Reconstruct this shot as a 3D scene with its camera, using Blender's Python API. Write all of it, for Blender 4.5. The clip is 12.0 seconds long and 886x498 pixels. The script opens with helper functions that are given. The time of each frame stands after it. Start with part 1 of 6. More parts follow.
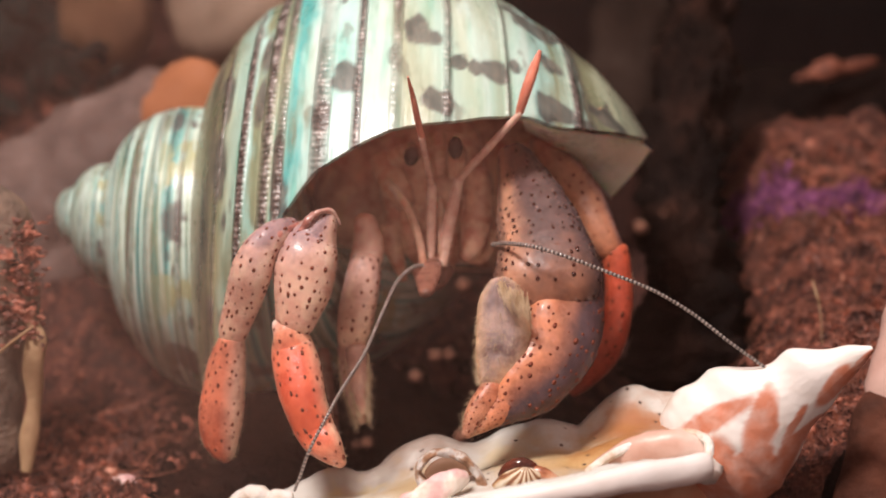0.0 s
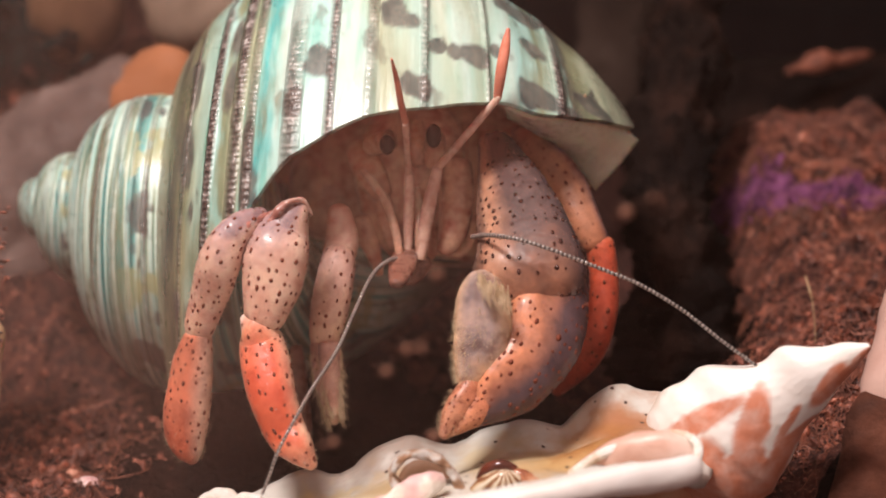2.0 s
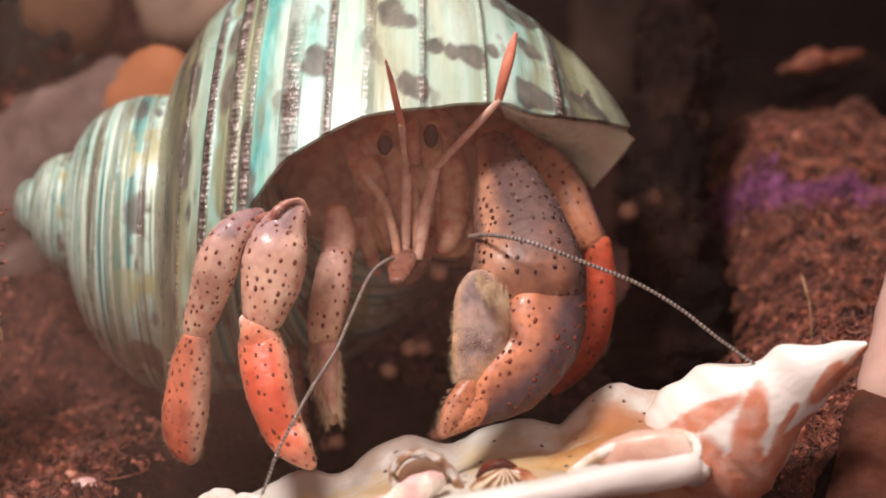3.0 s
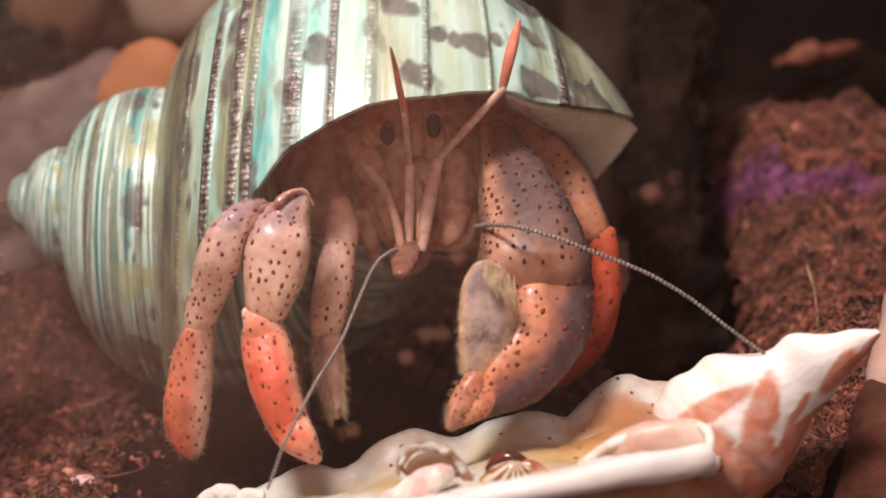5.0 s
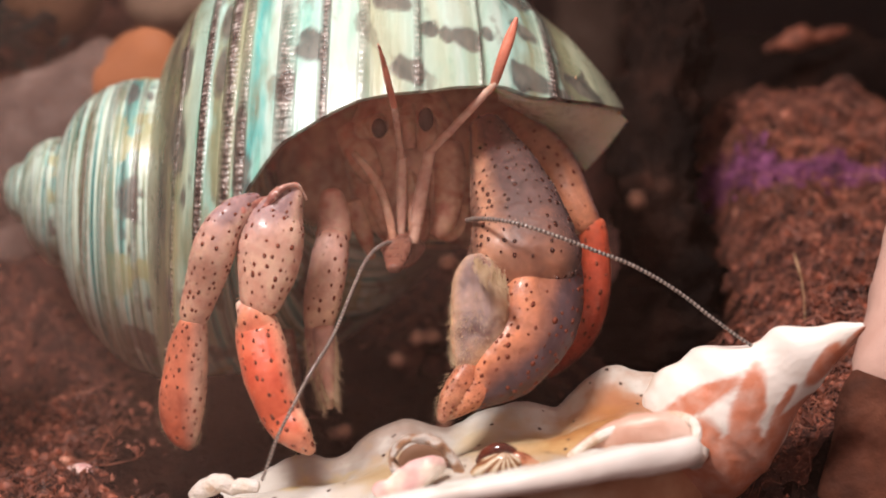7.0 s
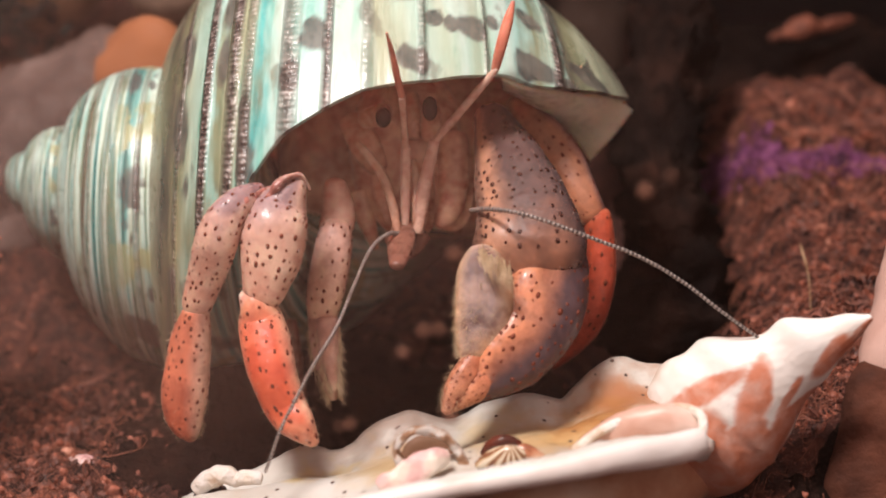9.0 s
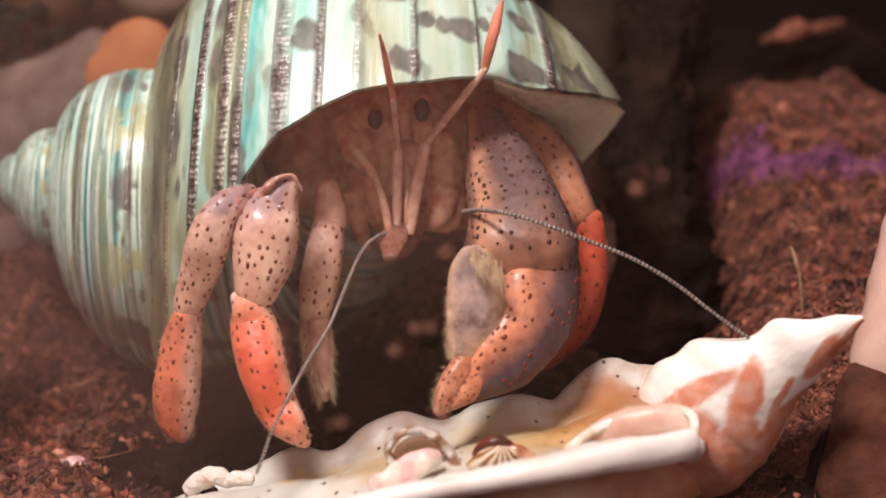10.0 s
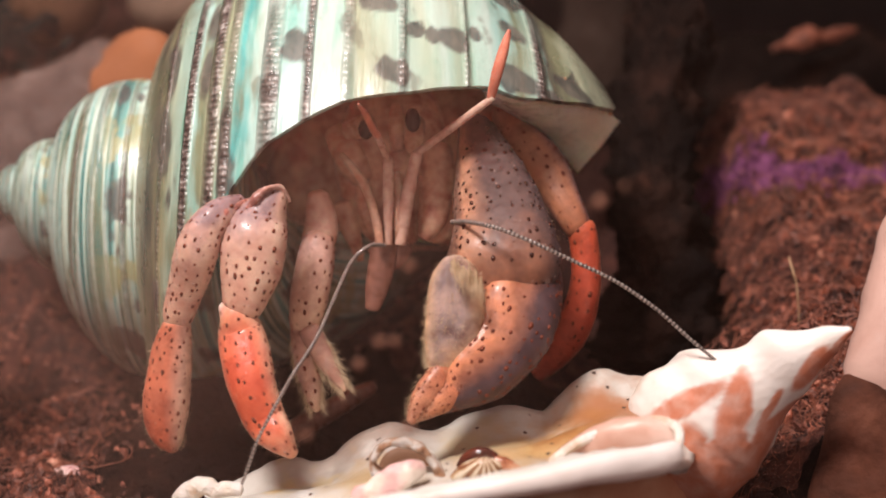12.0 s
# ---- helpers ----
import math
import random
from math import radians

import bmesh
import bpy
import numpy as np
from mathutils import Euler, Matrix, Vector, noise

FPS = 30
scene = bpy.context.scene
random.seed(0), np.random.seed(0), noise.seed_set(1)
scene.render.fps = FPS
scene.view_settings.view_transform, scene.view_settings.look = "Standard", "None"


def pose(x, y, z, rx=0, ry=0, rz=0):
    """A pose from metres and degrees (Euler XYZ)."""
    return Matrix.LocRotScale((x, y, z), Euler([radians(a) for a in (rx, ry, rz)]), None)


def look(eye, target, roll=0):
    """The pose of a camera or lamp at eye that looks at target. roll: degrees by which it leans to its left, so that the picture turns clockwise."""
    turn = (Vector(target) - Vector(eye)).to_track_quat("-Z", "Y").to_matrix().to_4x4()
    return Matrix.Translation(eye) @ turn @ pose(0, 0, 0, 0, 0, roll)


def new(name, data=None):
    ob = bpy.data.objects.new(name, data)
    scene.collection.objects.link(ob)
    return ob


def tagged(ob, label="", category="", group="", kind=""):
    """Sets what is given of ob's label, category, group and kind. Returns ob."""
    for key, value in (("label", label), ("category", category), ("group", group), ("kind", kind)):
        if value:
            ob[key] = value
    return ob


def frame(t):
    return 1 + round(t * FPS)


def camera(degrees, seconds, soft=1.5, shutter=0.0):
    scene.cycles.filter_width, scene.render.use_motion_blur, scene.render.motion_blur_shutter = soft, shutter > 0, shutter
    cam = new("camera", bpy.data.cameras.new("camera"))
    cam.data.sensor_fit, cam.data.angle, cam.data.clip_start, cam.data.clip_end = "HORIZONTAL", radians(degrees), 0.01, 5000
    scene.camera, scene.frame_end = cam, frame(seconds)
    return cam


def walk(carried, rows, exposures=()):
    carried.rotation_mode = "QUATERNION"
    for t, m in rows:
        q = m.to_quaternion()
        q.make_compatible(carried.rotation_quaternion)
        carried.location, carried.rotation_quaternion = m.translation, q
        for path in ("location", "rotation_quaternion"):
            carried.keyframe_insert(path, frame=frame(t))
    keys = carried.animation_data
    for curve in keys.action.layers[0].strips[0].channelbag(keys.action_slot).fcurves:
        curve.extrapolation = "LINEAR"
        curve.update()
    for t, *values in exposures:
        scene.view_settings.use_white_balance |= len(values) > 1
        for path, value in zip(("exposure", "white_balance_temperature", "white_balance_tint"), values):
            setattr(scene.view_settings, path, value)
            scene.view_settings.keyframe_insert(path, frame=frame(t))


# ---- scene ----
cam = camera(30.0, 12.0, soft=1.8)
cam.data.dof.use_dof = True
cam.data.dof.focus_distance = 0.164
cam.data.dof.aperture_fstop = 21.0
PATH = [
    (0.0, (0.00298, -0.18197, 0.08262), (-0.00238, -0.01082, 0.02714), -0.30),
    (0.5, (0.00556, -0.18161, 0.08242), (-0.00099, -0.01041, 0.02722), -0.34),
    (1.0, (0.00473, -0.17756, 0.07962), (0.00029, -0.00650, 0.02375), 0.01),
    (1.5, (0.00367, -0.17484, 0.07873), (-0.00017, -0.00349, 0.02371), -0.02),
    (2.0, (0.00379, -0.17491, 0.07910), (-0.00020, -0.00359, 0.02402), 0.03),
    (2.5, (0.00311, -0.17502, 0.07878), (0.00005, -0.00362, 0.02390), 0.04),
    (3.0, (0.00279, -0.17516, 0.07925), (0.00011, -0.00384, 0.02408), -0.03),
    (5.0, (-0.00011, -0.17349, 0.07725), (-0.00016, -0.00199, 0.02256), -0.08),
    (5.5, (0.00000, -0.17395, 0.07852), (-0.00000, -0.00276, 0.02290), -0.00),
    (6.0, (0.00034, -0.17453, 0.07915), (0.00027, -0.00346, 0.02315), -0.01),
    (6.5, (0.00041, -0.17474, 0.07966), (0.00054, -0.00395, 0.02283), -0.02),
    (7.0, (0.00025, -0.17470, 0.08019), (0.00072, -0.00428, 0.02227), -0.07),
    (9.0, (-0.00016, -0.17359, 0.08003), (0.00029, -0.00357, 0.02091), -0.01),
    (9.5, (0.00002, -0.17369, 0.07969), (0.00086, -0.00359, 0.02081), 0.06),
    (10.0, (-0.00013, -0.17382, 0.07962), (0.00118, -0.00360, 0.02110), 0.11),
    (10.5, (0.00029, -0.17419, 0.08006), (0.00055, -0.00412, 0.02112), -0.15),
    (11.0, (0.00263, -0.17531, 0.07929), (-0.00039, -0.00499, 0.02112), -0.43),
    (11.5, (0.00574, -0.17386, 0.08034), (0.00180, -0.00337, 0.02274), -0.50),
    (12.0, (0.00536, -0.17339, 0.07994), (0.00183, -0.00298, 0.02205), -0.43),
]
walk(cam, [(t, look(e, a, r)) for t, e, a, r in PATH])

# ---- light: one lamp above the terrarium, dim warm room ----
world = bpy.data.worlds.new("room_light")
scene.world = world
world.use_nodes = True
world.node_tree.nodes["Background"].inputs[0].default_value = (1.0, 0.68, 0.61, 1)
world.node_tree.nodes["Background"].inputs[1].default_value = 0.63
lamp = new("terrarium_lamp", bpy.data.lights.new("terrarium_lamp", "SPOT"))
lamp.data.energy = 8.5
lamp.data.spot_size = radians(45)
lamp.data.spot_blend = 0.5
lamp.data.shadow_soft_size = 0.05
lamp.data.color = (1.0, 0.885, 0.845)
lamp.matrix_world = look((-0.105, -0.128, 0.352), (-0.010, -0.034, 0.014))
scene.view_settings.exposure = 0.0

MM = 0.001
VIEW = Vector((0.0, -0.951, 0.309))   # from the crab towards the viewer


# ---- mesh helpers (all lengths in millimetres) ----
def smooth(bm):
    for f in bm.faces:
        f.smooth = True
    return bm


ORIGIN = {}


def part(name, bm, material, parent=None, label="", origin=None, kind=""):
    """One mesh object under a thing or a part; vertices come in world millimetres."""
    mesh = bpy.data.meshes.new(name)
    base = Vector(origin) if origin is not None else (ORIGIN[parent.name] if parent else Vector((0, 0, 0)))
    for v in bm.verts:
        v.co = (v.co - base) * MM
    bm.to_mesh(mesh)
    bm.free()
    for m in material if isinstance(material, (list, tuple)) else (material,):
        mesh.materials.append(m)
    ob = new(name, mesh)
    ORIGIN[ob.name] = base
    if parent:
        ob.parent = parent
        ob.location = (base - ORIGIN[parent.name]) * MM
    else:
        ob.location = base * MM
    if label or kind:
        tagged(ob, label=label, kind=kind)
    return ob


def thing(name, base, label, category, group="", kind=""):
    ob = new(name)
    ob.empty_display_size = 0.005
    ob.location = Vector(base) * MM
    ORIGIN[ob.name] = Vector(base)
    return tagged(ob, label, category, group, kind)


def catmull(rows, sub):
    rows = np.array(rows, float)
    if len(rows) == 2:
        return np.array([rows[0] + (rows[1] - rows[0]) * i / sub for i in range(sub + 1)])
    ext = np.vstack([2 * rows[0] - rows[1], rows, 2 * rows[-1] - rows[-2]])
    out = []
    for i in range(1, len(ext) - 2):
        p0, p1, p2, p3 = ext[i - 1:i + 3]
        for k in range(sub):
            t = k / sub
            out.append(0.5 * (2 * p1 + (p2 - p0) * t + (2 * p0 - 5 * p1 + 4 * p2 - p3) * t * t + (3 * p1 - p0 - 3 * p2 + p3) * t ** 3))
    out.append(ext[-2])
    return np.array(out)


def grid_mesh(pts, closed_u=False, caps=False, uv=True):
    """pts[v][u] -> quads with a UV of (around, along)."""
    bm = bmesh.new()
    nv, nu = len(pts), len(pts[0])
    vs = [[bm.verts.new(p) for p in row] for row in pts]
    layer = bm.loops.layers.uv.new("UVMap")
    for j in range(nv - 1):
        for i in range(nu if closed_u else nu - 1):
            i2 = (i + 1) % nu
            f = bm.faces.new((vs[j][i], vs[j][i2], vs[j + 1][i2], vs[j + 1][i]))
            n = nu if closed_u else nu - 1
            for lp, (a, b) in zip(f.loops, ((i, j), (i + 1, j), (i + 1, j + 1), (i, j + 1))):
                lp[layer].uv = (a / n, b / (nv - 1))
    if caps:
        for row, end in ((vs[0], 0.0), (vs[-1], 1.0)):
            c = bm.verts.new(sum((v.co for v in row), Vector()) / len(row))
            for i in range(nu):
                a, b = row[i], row[(i + 1) % nu]
                f = bm.faces.new((a, c, b) if end == 0 else (a, b, c))
                for lp in f.loops:
                    lp[layer].uv = (i / nu, end)
    bmesh.ops.recalc_face_normals(bm, faces=bm.faces)
    return smooth(bm)


SURFACE = {}


def loft(rows, n=20, sub=7, bump=0.0, seed=0, square=1.0, fine=0.0):
    """A tapering rounded limb along rows of (x, y, z, half width across the view, half depth)."""
    rows = catmull(rows, sub)
    pts = []
    rnd = random.Random(seed)
    off = Vector((rnd.uniform(0, 50), rnd.uniform(0, 50), rnd.uniform(0, 50)))
    for j, r in enumerate(rows):
        p = Vector(r[:3])
        a, b = rows[max(j - 1, 0)], rows[min(j + 1, len(rows) - 1)]
        t = (Vector(b[:3]) - Vector(a[:3])).normalized()
        side = t.cross(VIEW).normalized()
        depth = side.cross(t).normalized()
        ring = []
        for i in range(n):
            an = 2 * math.pi * i / n - math.pi / 2
            ca, sa = math.cos(an), math.sin(an)
            ca, sa = math.copysign(abs(ca) ** square, ca), math.copysign(abs(sa) ** square, sa)
            q = p + side * (max(r[3], 0.02) * ca) + depth * (max(r[4], 0.02) * sa)
            if bump:
                k = 1 + bump * noise.noise(q * 0.22 + off) + fine * noise.noise(q * 0.9 + off)
                q = p + (q - p) * k
            ring.append(q)
        pts.append(ring)
    SURFACE["rings"] = pts
    bm = grid_mesh(pts, closed_u=True, caps=True)
    girth = math.pi * float(np.mean(rows[:, 3] + rows[:, 4])) * 1.15
    length = float(np.linalg.norm(np.diff(rows[:, :3], axis=0), axis=1).sum())
    one, two = bm.loops.layers.uv["UVMap"], bm.loops.layers.uv.new("scaled")
    for f in bm.faces:
        for lp in f.loops:
            a, b = lp[one].uv
            lp[two].uv = (a * girth + seed * 3.7, b * length + seed * 1.3)
    return bm


def rounded(rows, cap=0.75):
    """Adds a rounded end to both ends of loft rows."""
    def ext(r, s):
        d = Vector(r[:3]) - Vector(s[:3])
        d.normalize()
        m = min(r[3], r[4]) * cap
        q = Vector(r[:3]) + d * m
        q1 = Vector(r[:3]) + d * m * 0.75
        return [(*q1, r[3] * 0.62, r[4] * 0.62), (*q, r[3] * 0.12, r[4] * 0.12)]
    return ext(rows[0], rows[1])[::-1] + list(rows) + ext(rows[-1], rows[-2])


def blob(c, rx, ry, rz, seg=20, bump=0.0, scale=0.25, seed=0, fine=0.0):
    bm = bmesh.new()
    bmesh.ops.create_icosphere(bm, subdivisions=4 if seg > 12 else 2, radius=1)
    off = Vector((seed * 7.3, seed * 3.1, seed * 1.7))
    for v in bm.verts:
        q = Vector((v.co.x * rx, v.co.y * ry, v.co.z * rz))
        if bump:
            q *= 1 + bump * noise.noise(q * scale + off) + fine * noise.noise(q * scale * 5 + off)
        v.co = q + Vector(c)
    return smooth(bm)


def spots(rings, pitch, radius, seed, height=0.13):
    """Small raised spots, in staggered rows over the side of a limb that shows."""
    rnd = random.Random(seed)
    ico = bmesh.new()
    bmesh.ops.create_icosphere(ico, subdivisions=1, radius=1)
    shape = [v.co.copy() for v in ico.verts]
    ico.verts.index_update()
    tris = [[v.index for v in f.verts] for f in ico.faces]
    ico.free()
    verts, faces = [], []
    centres = [sum(r, Vector()) / len(r) for r in rings]
    run, row = 0.0, 0
    for j in range(1, len(rings) - 1):
        run += (centres[j] - centres[j - 1]).length
        if run < pitch * 0.86:
            continue
        run, row = 0.0, row + 1
        ring, n = rings[j], len(rings[j])
        girth = sum((ring[i] - ring[i - 1]).length for i in range(n))
        count = int(girth / pitch)
        for k in range(count):
            u = ((k + 0.5 * (row % 2) + rnd.uniform(-0.34, 0.34)) / count) % 1 * n
            i = int(u) % n
            p = ring[i].lerp(ring[(i + 1) % n], u - int(u))
            jn = rings[min(j + 1, len(rings) - 1)][i]
            along = jn - ring[i]
            across = ring[(i + 1) % n] - ring[i - 1]
            nrm = across.cross(along).normalized()
            if nrm.dot(p - centres[j]) < 0:
                nrm = -nrm
            if nrm.dot(VIEW) < -0.25 or rnd.random() < 0.12 or along.length < 1e-4:
                continue
            p = p + along * rnd.uniform(-0.5, 0.5) * 1.5
            x = along.normalized()
            y = nrm.cross(x)
            r = radius * rnd.choice((0.5, 0.72, 0.85, 0.95, 1.1, 1.2)) * rnd.uniform(0.85, 1.1)
            long = rnd.uniform(0.9, 1.5)
            b = len(verts)
            for v in shape:
                verts.append(p + x * (v.x * r * long) + y * (v.y * r * 0.9) + nrm * (v.z * r * height))
            faces += [(b + a0, b + a1, b + a2) for a0, a1, a2 in tris]
    return smooth(raw(verts, faces))


def spikes(rows, count, length, radius, seed, lean=0.4, spread=1.0):
    """Short bristles standing off a limb."""
    rnd = random.Random(seed)
    rows = catmull(rows, 10)
    verts, faces = [], []
    for _ in range(count):
        j = rnd.randrange(1, len(rows) - 1)
        r = rows[j]
        t = (Vector(rows[j + 1][:3]) - Vector(rows[j - 1][:3])).normalized()
        side = t.cross(VIEW).normalized()
        depth = side.cross(t).normalized()
        an = rnd.choice((0, math.pi)) + rnd.gauss(0, 0.5) * spread
        n = (side * math.cos(an) * r[3] + depth * math.sin(an) * r[4])
        p = Vector(r[:3]) + n * 0.97
        d = (n.normalized() + t * lean * rnd.uniform(0.2, 1.6) + Vector((rnd.gauss(0, 0.25), rnd.gauss(0, 0.25), rnd.gauss(0, 0.25)))).normalized()
        tip = p + d * length * rnd.uniform(0.5, 1.3)
        x = d.orthogonal().normalized() * radius
        y = d.cross(x)
        k = len(verts)
        verts += [p + x, p - x * 0.5 + y * 0.87, p - x * 0.5 - y * 0.87, tip]
        faces += [(k, k + 1, k + 3), (k + 1, k + 2, k + 3), (k + 2, k, k + 3)]
    return raw(verts, faces)


def raw(verts, faces):
    mesh = bpy.data.meshes.new("tmp")
    mesh.from_pydata([tuple(v) for v in verts], [], faces)
    bm = bmesh.new()
    bm.from_mesh(mesh)
    bpy.data.meshes.remove(mesh)
    return bm


# ---- materials ----
def material(name):
    m = bpy.data.materials.new(name)
    m.use_nodes = True
    nt = m.node_tree
    return m, nt, nt.nodes["Principled BSDF"]


def node(nt, kind, **values):
    n = nt.nodes.new(kind)
    for k, v in values.items():
        if k in ("operation", "blend_type", "data_type", "feature", "noise_dimensions", "bands_direction", "wave_type"):
            if k == "operation":
                n.operation = v
            elif k == "blend_type":
                n.blend_type = v
            elif k == "data_type":
                n.data_type = v
            elif k == "feature":
                n.feature = v
            elif k == "noise_dimensions":
                n.noise_dimensions = v
            elif k == "bands_direction":
                n.bands_direction = v
            else:
                n.wave_type = v
        else:
            n.inputs[k.replace("_", " ")].default_value = v
    return n


def ramp(nt, source, stops, interpolation="LINEAR"):
    r = nt.nodes.new("ShaderNodeValToRGB")
    r.color_ramp.interpolation = interpolation
    el = r.color_ramp.elements
    while len(el) < len(stops):
        el.new(0.5)
    for e, (p, c) in zip(el, stops):
        e.position = p
        e.color = (*c, 1) if len(c) == 3 else c
    nt.links.new(source, r.inputs[0])
    return r.outputs[0]


def math_node(nt, op, a, b=None):
    n = nt.nodes.new("ShaderNodeMath")
    n.operation = op
    for i, s in enumerate((a, b)):
        if s is None:
            continue
        if isinstance(s, (int, float)):
            n.inputs[i].default_value = s
        else:
            nt.links.new(s, n.inputs[i])
    return n.outputs[0]


def mix(nt, fac, a, b, blend="MIX"):
    n = nt.nodes.new("ShaderNodeMix")
    n.data_type = "RGBA"
    n.blend_type = blend
    for i, s in ((0, fac), (6, a), (7, b)):
        if isinstance(s, (int, float)):
            n.inputs[i].default_value = s
        elif isinstance(s, tuple):
            n.inputs[i].default_value = (*s, 1)
        else:
            nt.links.new(s, n.inputs[i])
    return n.outputs[2]


def coords(nt, scale=(1, 1, 1), which="Object"):
    tc = nt.nodes.new("ShaderNodeTexCoord")
    mp = nt.nodes.new("ShaderNodeMapping")
    mp.inputs["Scale"].default_value = scale
    nt.links.new(tc.outputs[which], mp.inputs[0])
    return mp.outputs[0]


def noise_tex(nt, vec, scale, detail=4.0, rough=0.55):
    n = node(nt, "ShaderNodeTexNoise", Scale=scale, Detail=detail, Roughness=rough)
    nt.links.new(vec, n.inputs["Vector"])
    return n.outputs["Fac"]


def bump(nt, bsdf, height, strength, distance):
    b = node(nt, "ShaderNodeBump", Strength=strength, Distance=distance)
    nt.links.new(height, b.inputs["Height"])
    nt.links.new(b.outputs[0], bsdf.inputs["Normal"])


def plain(name, stops, scale=300.0, rough=0.6, relief=0.3, depth=0.0003, spec=0.5, detail=6.0, metal=0.0, coat=0.0):
    """Mottled material: a noise of that many features a metre through the colour stops."""
    m, nt, b = material(name)
    v = coords(nt)
    big = noise_tex(nt, v, scale, detail)
    nt.links.new(ramp(nt, big, stops), b.inputs["Base Color"])
    small = noise_tex(nt, v, scale * 5, 5)
    bump(nt, b, small, relief, depth)
    nt.links.new(ramp(nt, small, [(0.3, (rough * 0.75,) * 3), (0.7, (min(rough * 1.2, 1),) * 3)]), b.inputs["Roughness"])
    b.inputs["Specular IOR Level"].default_value = spec
    b.inputs["Metallic"].default_value = metal
    b.inputs["Coat Weight"].default_value = coat
    return m


def cuticle(name, along, dots=0.16, pitch=0.85, rough=0.46, dot_colour=(0.06, 0.016, 0.012), mottle=0.35, across=None, gloss=0.4, contrast=0.45, wet=0.6):
    """Crab cuticle: pigment and some painted shade along (and across) the limb, dark raised spots, fine grain, a waxy
    gloss.
    """
    m, nt, b = material(name)
    uv = nt.nodes.new("ShaderNodeUVMap")
    uv.uv_map = "UVMap"
    sep = nt.nodes.new("ShaderNodeSeparateXYZ")
    nt.links.new(uv.outputs[0], sep.inputs[0])
    v = coords(nt)
    patch = noise_tex(nt, v, 190, 4)
    wob = math_node(nt, "MULTIPLY", math_node(nt, "SUBTRACT", patch, 0.5), mottle)
    base = ramp(nt, math_node(nt, "ADD", sep.outputs["Y"], wob), along)
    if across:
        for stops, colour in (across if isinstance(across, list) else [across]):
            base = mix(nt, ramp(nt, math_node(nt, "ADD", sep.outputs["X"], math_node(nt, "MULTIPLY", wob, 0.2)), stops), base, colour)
    grain = noise_tex(nt, v, 1400, 4)
    blotch = noise_tex(nt, v, 480, 3)
    base = mix(nt, contrast, base, ramp(nt, blotch, [(0.33, (0.32, 0.24, 0.23)), (0.48, (0.56, 0.54, 0.54)), (0.66, (0.85, 0.8, 0.77))]), "OVERLAY")
    base = mix(nt, 0.25, base, ramp(nt, grain, [(0.3, (0.25, 0.2, 0.2)), (0.6, (0.7, 0.65, 0.62)), (0.8, (1, 0.95, 0.9))]), "OVERLAY")
    h = math_node(nt, "ADD", math_node(nt, "MULTIPLY", grain, 0.35), math_node(nt, "MULTIPLY", blotch, 0.9))
    if dots:
        mm = nt.nodes.new("ShaderNodeUVMap")
        mm.uv_map = "scaled"
        warp = nt.nodes.new("ShaderNodeVectorMath")
        warp.operation = "ADD"
        nz = node(nt, "ShaderNodeTexNoise", Scale=0.7, Detail=1.0)
        nt.links.new(mm.outputs[0], nz.inputs["Vector"])
        nt.links.new(mm.outputs[0], warp.inputs[0])
        nt.links.new(nz.outputs["Color"], warp.inputs[1])
        cells = node(nt, "ShaderNodeTexVoronoi", Scale=1.0 / pitch, Randomness=0.72)
        cells.voronoi_dimensions = "2D"
        nt.links.new(warp.outputs[0], cells.inputs["Vector"])
        sizes = nt.nodes.new("ShaderNodeSeparateColor")
        nt.links.new(cells.outputs["Color"], sizes.inputs[0])
        size = math_node(nt, "MULTIPLY", math_node(nt, "ADD", math_node(nt, "MULTIPLY", sizes.outputs[0], 0.7), 0.55), dots)
        edge = math_node(nt, "MULTIPLY", math_node(nt, "SUBTRACT", size, cells.outputs["Distance"]), 11.0)
        n = nt.nodes.new("ShaderNodeClamp")
        nt.links.new(edge, n.inputs[0])
        halo = nt.nodes.new("ShaderNodeClamp")
        nt.links.new(math_node(nt, "MULTIPLY", math_node(nt, "SUBTRACT", math_node(nt, "MULTIPLY", size, 2.0), cells.outputs["Distance"]), 3.0), halo.inputs[0])
        base = mix(nt, math_node(nt, "MULTIPLY", halo.outputs[0], 0.30), base, (0.22, 0.06, 0.035))
        base = mix(nt, math_node(nt, "MULTIPLY", n.outputs[0], 0.92), base, dot_colour)
        h = math_node(nt, "ADD", h, math_node(nt, "MULTIPLY", n.outputs[0], 0.9))
    nt.links.new(base, b.inputs["Base Color"])
    bump(nt, b, h, 0.4, 0.0003)
    nt.links.new(ramp(nt, grain, [(0.3, (rough * 0.6,) * 3), (0.75, (rough * 1.5,) * 3)]), b.inputs["Roughness"])
    b.inputs["Specular IOR Level"].default_value = gloss
    glint = ramp(nt, noise_tex(nt, v, 1300, 3), [(0.53, (0, 0, 0)), (0.60, (wet,) * 3)])
    nt.links.new(glint, b.inputs["Coat Weight"])
    b.inputs["Coat Roughness"].default_value = 0.2
    b.inputs["Subsurface Weight"].default_value = 0.15
    b.inputs["Subsurface Radius"].default_value = (1.0, 0.35, 0.2)
    b.inputs["Subsurface Scale"].default_value = 0.0012
    return m


